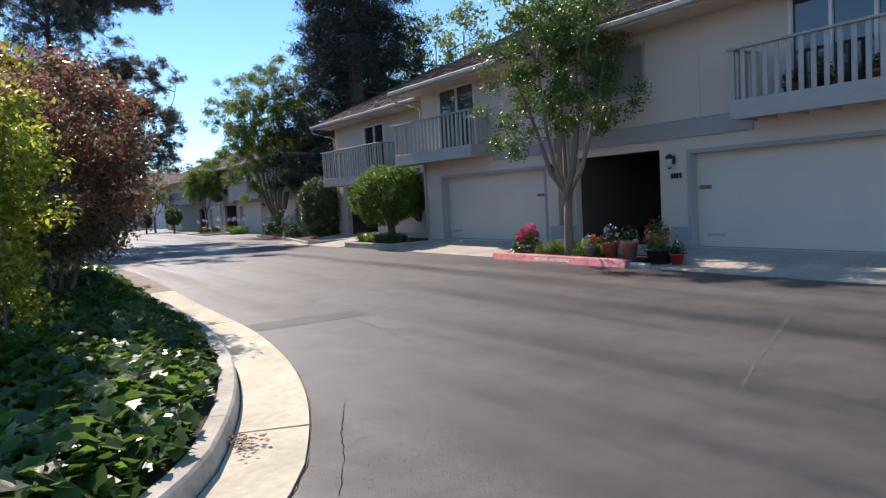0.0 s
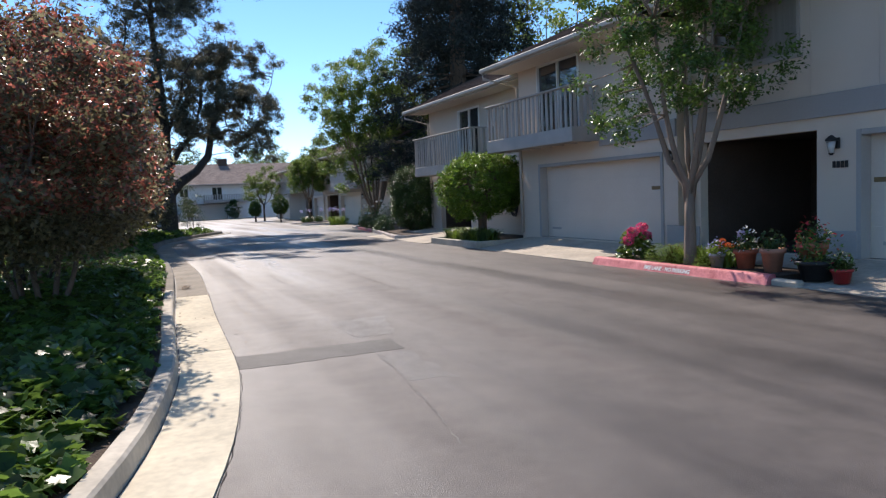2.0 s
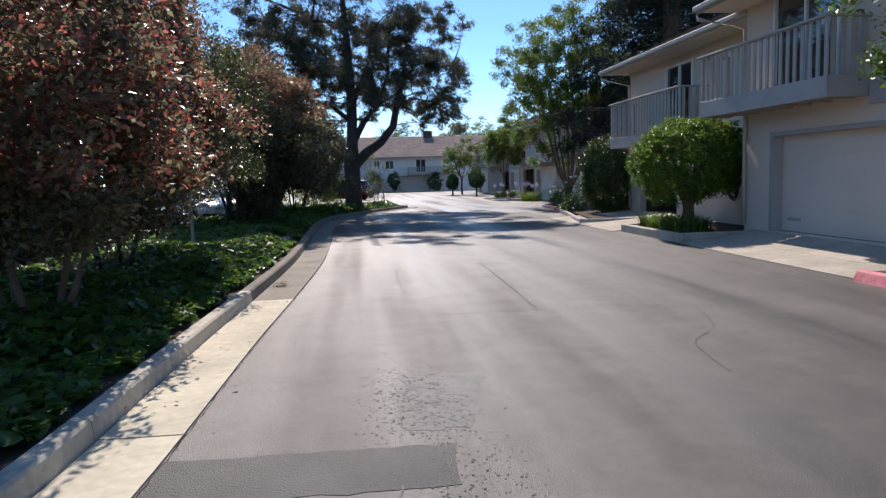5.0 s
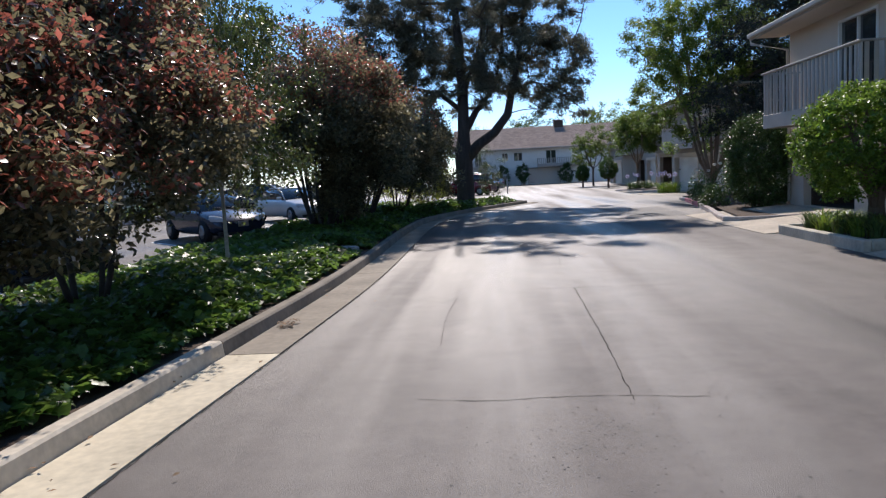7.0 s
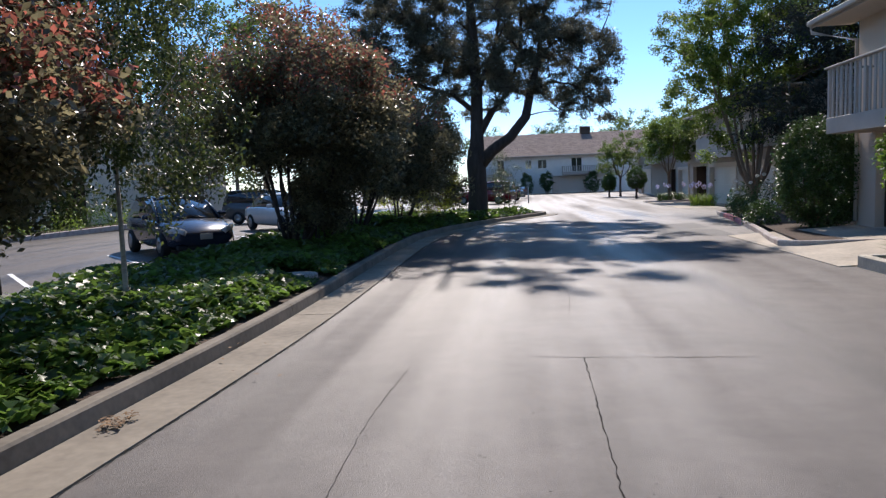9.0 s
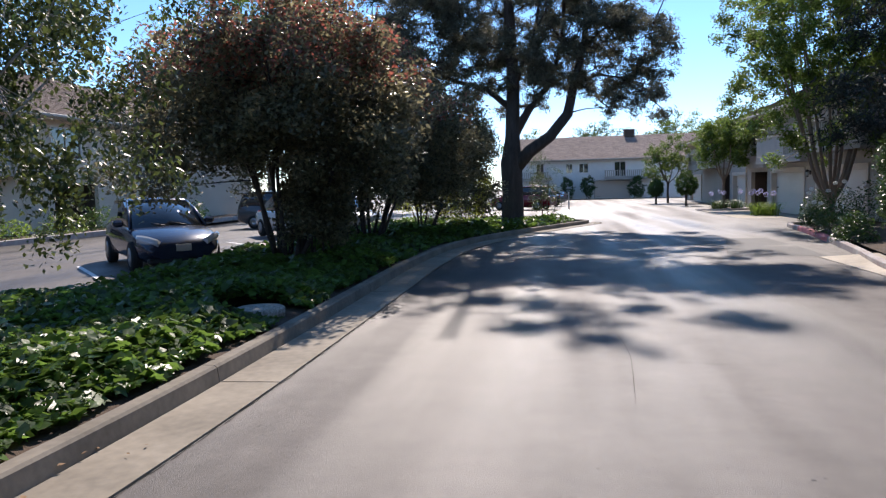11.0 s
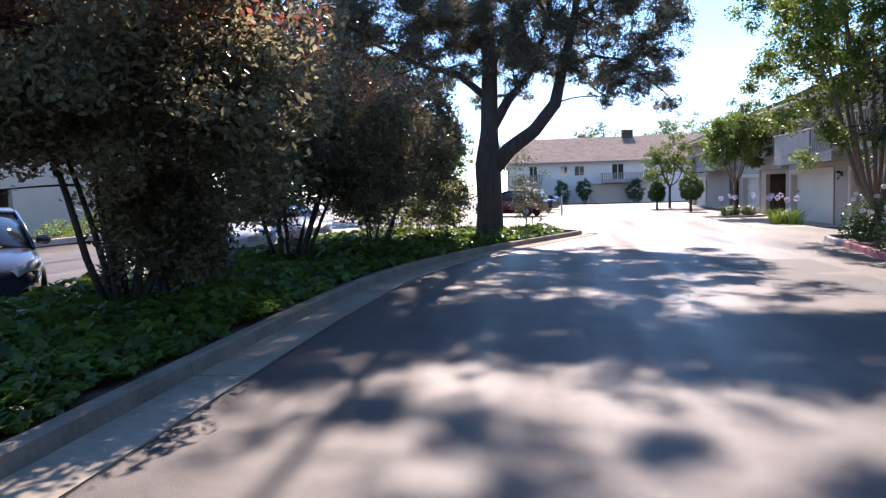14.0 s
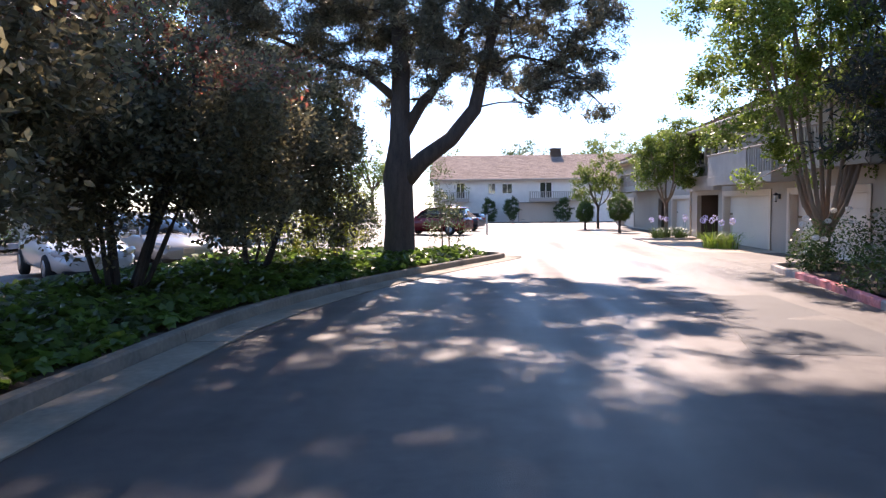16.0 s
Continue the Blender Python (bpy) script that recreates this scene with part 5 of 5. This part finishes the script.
for rr in (0.14, 0.18, 0.22):
    tube(bm, [(-0.06 + 0.02 * math.sin(a * 3), rr * math.cos(a), rr * math.sin(a)) for a in [k * math.tau / 18 for k in range(19)]], [0.018] * 19, 6)
part("hose", bm, BLACKMETAL, reel)
part("bracket", boxes((-0.05, 0.03, -0.05, 0.05, -0.05, 0.05), bevel=0.01), BLACKMETAL, reel)

# faded red kerb and planting farther on
far_kerb = thing("faded_kerb", "worn kerb with faded red paint round the far planting", "kerb", kind="structure")
fk = smooth_path([(13.6, 27.4), (11.35, 27.35), (11.2, 28.2), (11.75, 31.0), (12.35, 34.4), (13.0, 38.0), (13.35, 40.6), (13.7, 41.6), (14.6, 42.1), (16.4, 42.2)], 0.4)
fk.reverse()
FADED = material("faded_kerb_paint", (0.42, 0.30, 0.29), 0.85, 0.3, 3, 30, 0.3, tint=(0.42, 0.4, 0.37))
n = len(fk) // 7
for k in range(7):
    seg = fk[k * n:(k + 1) * n + 1] if k < 6 else fk[k * n:]
    part("kerb_stone", sweep(shorten(seg, 0.006), [(0.15, -0.1), (0.15, 0.12), (0.13, 0.14), (0.02, 0.14), (0.0, 0.12), (-0.03, -0.1)]), REDPAINT if k in (2, 3) else FADED, far_kerb)
bm = bmesh.new()
rows_s = []
for yy in (27.5, 30.3, 33, 36, 39, 42.0):
    xk = float(np.interp(yy, [28.2, 31.0, 34.4, 38.0, 40.6, 42.0], [11.4, 11.95, 12.55, 13.2, 13.55, 14.4]))
    rows_s.append([bm.verts.new((xx, yy, gz(yy) + 0.11)) for xx in (xk, 13.68 if yy < 30.4 else 16.45)])
for a, b in zip(rows_s, rows_s[1:]):
    bm.faces.new((a[0], a[1], b[1], b[0]))
tagged(part("planting_soil", bm, SOIL), "shaded soil of the planting bed beside the lane", "soil", kind="structure")
for k, (px, py, r, h) in enumerate(((14.2, 40.9, 0.6, 1.15), (15.0, 41.2, 0.75, 1.3), (13.7, 39.6, 0.4, 0.7), (15.9, 41.3, 0.6, 1.4), (12.9, 35.6, 0.6, 0.8), (12.3, 32.8, 0.5, 0.7))):
    foliage("rose_bush", "dark leafy rose bush with a few white blooms", (px, py, gz(py) + 0.1), (r, r, h), 900, 0.085, BUSHLEAF, "bush", seed=40 + k, flowers=(3, 0.07, WHITEPETAL, h) if k < 4 else None)
for k, (px, py) in enumerate(((15.0, 51.2), (15.3, 52.3), (15.5, 50.8))):
    blades("agapanthus", "bright strap-leaved agapanthus with lilac flower balls", (px, py, GC + 0.01), 150, 0.8, LIME, seed=80 + k, spread=0.75, flowers=(2, LILAC))
bed3 = thing("round_planter", "rounded planter with a faded red edge at the small tree", "planter", kind="structure")
bm = bmesh.new()
lathe(bm, [(1.45, -0.1), (1.45, 0.1), (1.35, 0.14), (1.2, 0.14), (1.15, 0.10), (0.02, 0.16)], 22, (15.0, 58.5, gz(58)))
part("edge", bm, FADED, bed3)
for k in range(5):
    blades("agapanthus", "dark strap-leaved agapanthus with lilac flower balls", (14.3 + 0.35 * k, 57.6 + 0.3 * (k % 3), gz(58) + 0.1), 70, 0.7, BUSHLEAF, seed=90 + k, spread=0.55, flowers=(1, LILAC))

# round concrete lid in the ivy, litter in the gutter
lid = thing("access_lid", "round pebbled concrete lid on bare soil in the ivy", "lid", (2.12, 23.2, 0.17))
bm = bmesh.new()
lathe(bm, [(0.30, -0.06), (0.30, 0.05), (0.275, 0.07), (0.02, 0.075)], 24)
part("rim", bm, material("pebbled_concrete", (0.33, 0.31, 0.27), 0.9, 0.6, 30, 60, 1.0), lid)
for k, (px, py, s, m) in enumerate(((2.82, 16.75, 0.1, 70), (2.5, 11.0, 0.5, 12), (1.3, 4.95, 0.13, 60), (2.52, 12.6, 0.5, 16), (2.95, 19.0, 0.6, 10), (2.66, 14.9, 0.5, 12))):
    p = np.random.default_rng(k).normal(size=(m, 3)) * np.array([s * 0.5, s, 0.0]) + np.array([px, py, 0.028])
    p[:, 2] += np.random.default_rng(k + 9).uniform(0, 0.03, m)
    tagged(hang("leaf_litter", leaf_mesh("leaf_litter", p, 0.05, DRY, up=0.8)), "dry brown leaf litter in the gutter", "leaf litter", kind="stuff")

# ---- parking lot ----
for k in range(7):
    y = 18.7 + 3.7 * k
    bm = bmesh.new()
    a = Vector((-1.65, y, 0))
    d = Vector((-0.68, 0.73, 0))
    s = Vector((0.73, 0.68, 0)) * 0.05
    v = [bm.verts.new((q.x, q.y, gz(q.y) + 0.005)) for q in (a - s, a + s, a + s + d * 5.2, a - s + d * 5.2)]
    bm.faces.new(v)
    tagged(part("parking_line", bm, WHITEPAINT), "white painted parking line on asphalt", "road marking", kind="structure")
TYRE = material("tyre_rubber", (0.02, 0.02, 0.02), 0.85, 0.2, 10, 60, 0.2)
RIM = material("alloy_rim", (0.45, 0.45, 0.46), 0.35, 0.1, 10, 60, 0.0, metal=0.9)
CARGLASS = glass_material("car_glass", (0.02, 0.025, 0.03), 0.02)
LAMPGLASS = glass_material("headlight_glass", (0.55, 0.57, 0.6), 0.08)
PLASTIC = material("black_plastic", (0.02, 0.02, 0.022), 0.55, 0.2, 10, 60, 0.1)
TAIL = glass_material("tail_lamp", (0.35, 0.02, 0.02), 0.1)


def paint(name, base):
    m = material(name, base, 0.25, 0.05, 2, 200, 0.0, metal=0.08)
    m.node_tree.nodes["Principled BSDF"].inputs["Coat Weight"].default_value = 0.8
    return m


def loft(rings):
    bm = bmesh.new()
    vs = [[bm.verts.new(p) for p in r] for r in rings]
    m = len(rings[0])
    for r0, r1 in zip(vs, vs[1:]):
        for k in range(m):
            f = bm.faces.new((r0[k], r0[(k + 1) % m], r1[(k + 1) % m], r1[k]))
            f.smooth = True
    bm.faces.new(list(reversed(vs[0])))
    bm.faces.new(vs[-1])
    bmesh.ops.recalc_face_normals(bm, faces=bm.faces[:])
    return bm


def car(label, front, heading, colour, length=4.45, width=1.76, height=1.48, style="hatch"):
    """A parked car; its axis x points ahead, its front bumper stands at the place given."""
    a = radians(heading)
    t = thing("parked_car", label, "car", (front[0] - math.cos(a) * length, front[1] - math.sin(a) * length, front[2]), heading, group="parked cars")
    L, w, H = length, width / 2, height
    rear_deck = {"hatch": 0.98, "sedan": 0.93, "suv": 1.0, "pickup": 1.0}[style]
    belt = [(0.0, 0.80, 0.80), (0.03, rear_deck * 0.98, 0.90), (0.12, rear_deck, 0.97), (0.3, 0.96, 1.0), (0.55, 0.95, 1.0), (0.68, 0.93, 0.99), (0.80, 0.86, 0.97), (0.92, 0.74, 0.92), (0.98, 0.62, 0.80), (1.0, 0.52, 0.70)]
    if style in ("suv", "pickup"):
        belt = [(s, z * (1.12 if s < 0.9 else 1.2), ww) for s, z, ww in belt]
    rings = []
    for s, zb, ww in belt:
        lo = 0.2 if 0.03 < s < 0.97 else 0.3
        h = w * ww
        half = [(0.75 * h, lo), (0.97 * h, lo + 0.12), (h, 0.35 * zb + 0.3), (0.97 * h, zb - 0.08), (0.85 * h, zb - 0.01)]
        rings.append([(s * L, y, z) for y, z in half] + [(s * L, 0, zb + 0.015)] + [(s * L, -y, z) for y, z in reversed(half)])
    part("body", loft(rings), colour, t)
    g0, g1 = {"hatch": (0.04, 0.74), "sedan": (0.14, 0.70), "suv": (0.02, 0.70), "pickup": (0.38, 0.72)}[style]
    r0, r1 = {"hatch": (0.16, 0.50), "sedan": (0.30, 0.50), "suv": (0.08, 0.52), "pickup": (0.42, 0.56)}[style]
    zb = 0.94 if style in ("hatch", "sedan") else 1.04
    gl = []
    for s, top in ((g0, zb), ((g0 + r0) / 2, zb + 0.62 * (H - zb)), (r0, H - 0.05), ((r0 + r1) / 2, H - 0.02), (r1, H - 0.06), ((r1 + g1) / 2, zb + 0.55 * (H - zb)), (g1, zb - 0.06)):
        f = (top - zb + 0.1) / (H - zb + 0.1)
        gl.append([(s * L, 0.9 * w, zb - 0.1), (s * L, (0.9 - 0.2 * f) * w, top - 0.01), (s * L, 0, top + 0.02 * f), (s * L, -(0.9 - 0.2 * f) * w, top - 0.01), (s * L, -0.9 * w, zb - 0.1)])
    part("window_glass", loft(gl), CARGLASS, t, "dark car glass")
    rf = []
    for s, z in ((r0 - 0.03, H - 0.10), (r0, H - 0.045), ((r0 + r1) / 2, H - 0.012), (r1, H - 0.05), (r1 + 0.02, H - 0.09)):
        rf.append([(s * L, 0.73 * w, z - 0.02), (s * L, 0.68 * w, z + 0.012), (s * L, 0, z + 0.035), (s * L, -0.68 * w, z + 0.012), (s * L, -0.73 * w, z - 0.02), (s * L, 0, z - 0.015)])
    part("roof", loft(rf), colour, t)
    for sd in (1, -1):
        bm = bmesh.new()
        tube(bm, [(g1 * L, sd * 0.9 * w, zb - 0.06), (((r1 + g1) / 2) * L, sd * 0.80 * w, zb + 0.53 * (H - zb)), (r1 * L, sd * 0.71 * w, H - 0.06)], [0.03, 0.028, 0.03], 6)
        part("pillar", bm, colour, t)
        part("mirror", boxes((0.64 * L, 0.64 * L + 0.14, sd * 1.09 * w - 0.11, sd * 1.09 * w + 0.11, zb - 0.02, zb + 0.13), bevel=0.045), colour, t)
        rings = []
        for u in range(6):               # wedge lamp sweeping back along the wing
            f = u / 5
            px, py, zc = (0.990 - 0.075 * f) * L, sd * (0.54 + 0.39 * f ** 0.75) * w, 0.61 + 0.10 * f
            hh = 0.06 + 0.05 * math.sin(math.pi * min(1.0, f * 0.8 + 0.15))
            rings.append([(px + 0.012, py + sd * 0.012, zc - hh), (px + 0.03, py + sd * 0.02, zc), (px - 0.01, py + sd * 0.005, zc + hh), (px - 0.12, py - sd * 0.1, zc)])
        part("headlight", loft(rings), LAMPGLASS, t)
        part("fog_lamp", boxes((0.962 * L, 0.985 * L, sd * 0.58 * w - 0.06, sd * 0.58 * w + 0.06, 0.36, 0.44), bevel=0.02), LAMPGLASS, t)
        part("tail_light", boxes((-0.01, 0.1, sd * 0.66 * w - 0.1, sd * 0.66 * w + 0.1, 0.72, 0.92), bevel=0.03), TAIL, t)
        for s in (0.19, 0.81):
            wheel = new("wheel")
            wheel.parent = t
            wheel.matrix_basis = pose(s * L, sd * (w - 0.09), 0.32, 90, 0, 0)
            bm = bmesh.new()
            lathe(bm, [(0.2, -0.1), (0.3, -0.1), (0.32, -0.07), (0.32, 0.07), (0.3, 0.1), (0.2, 0.1)], 22)
            part("tyre", bm, TYRE, wheel)
            bm = bmesh.new()
            lathe(bm, [(0.2, -0.103), (0.06, -0.112), (0.05, 0.112), (0.2, 0.103)], 14)
            part("rim", bm, RIM, wheel)
    part("grille", boxes((0.97 * L, 0.97 * L + 0.085, -0.5 * w, 0.5 * w, 0.28, 0.5), bevel=0.03), PLASTIC, t)
    for k in (-1, 0):                    # wipers at the foot of the windscreen
        bm = bmesh.new()
        tube(bm, [((g1 - 0.005) * L, k * 0.5 * w + 0.42 * w, zb - 0.02), ((g1 - 0.02) * L, k * 0.5 * w + 0.1 * w, zb + 0.045)], [0.012, 0.008], 5)
        part("wiper", bm, PLASTIC, t)
    part("number_plate", boxes((L - 0.0, L + 0.03, -0.15, 0.15, 0.44, 0.58), bevel=0.005), RAIL, t)
    part("bumper", boxes((0.95 * L, 0.995 * L, -0.78 * w, 0.78 * w, 0.2, 0.31), bevel=0.03), PLASTIC, t)
    if style == "pickup":
        for sd in (1, -1):
            part("bed_rail", boxes((0.02 * L, 0.36 * L, sd * 0.9 * w - 0.05, sd * 0.9 * w + 0.05, 1.05, 1.16), bevel=0.02), colour, t)
    return t


car("dark blue-grey hatchback parked nose to the ivy bed", (-1.9, 28.7, 0), -47, paint("blue_grey_paint", (0.022, 0.029, 0.055)), height=1.52)
car("black sport utility car parked nose to the ivy bed", (-1.95, 20.4, 0), -47, paint("black_paint", (0.012, 0.012, 0.014)), 4.5, 1.84, 1.62, "suv")
car("white sedan parked behind the thicket", (-1.95, 37.9, gz(38)), -47, paint("white_car_paint", (0.75, 0.75, 0.74)), 4.7, 1.8, 1.45, "sedan")
car("silver-grey sedan parked behind the thicket", (-1.7, 41.9, gz(42)), -47, paint("silver_paint", (0.35, 0.36, 0.38)), 4.7, 1.8, 1.45, "sedan")
car("grey sport utility car standing across the lot", (-4.6, 47.6, gz(47)), 0, paint("grey_paint", (0.09, 0.09, 0.095)), 4.7, 1.85, 1.72, "suv")
car("red sport utility car parked nose in past the island", (0.9, 67.4, gz(67)), 160, paint("red_paint", (0.22, 0.015, 0.02)), 4.6, 1.85, 1.68, "suv")
car("dark sedan parked between the red car and the pickup", (1.5, 74.2, gz(74)), 160, paint("charcoal_paint", (0.03, 0.032, 0.038)), 4.7, 1.82, 1.45, "sedan")
car("dark pickup parked nose in past the island", (1.0, 81.0, gz(81)), 160, paint("dark_truck_paint", (0.02, 0.022, 0.028)), 5.4, 1.95, 1.85, "pickup")
post = thing("marker_post", "thin pale marker post at the lane edge", "post", (6.3, 66.5, gz(66.5)))
bm = bmesh.new()
lathe(bm, [(0.05, 0), (0.045, 1.15), (0.02, 1.2)], 10)
part("pole", bm, TRIM, post)

# planting strip before the building across the lot
strip = thing("lot_planting", "low planting strip with a faded red kerb across the parking lot", "planter", kind="structure")
for k in range(10):
    y = 10 + k * 4.9
    part("kerb_stone", boxes((-13.2, -13.0, y, y + 4.88, -0.1, 0.14), bevel=0.02), FADED, strip)
part("soil", boxes((-15.7, -13.21, 10, 59, -0.1, 0.1)), SOIL, strip)
for k in range(12):
    foliage("hedge_shrub", "low bright green shrub before the building", (-14.0 + 0.25 * (k % 2), 22.5 + 2.6 * k, 0.1), (0.7, 1.2, 0.75 + 0.2 * (k % 3)), 650, 0.12, (LIME, MYRTLE)[k % 3 == 2], "bush", seed=120 + k)
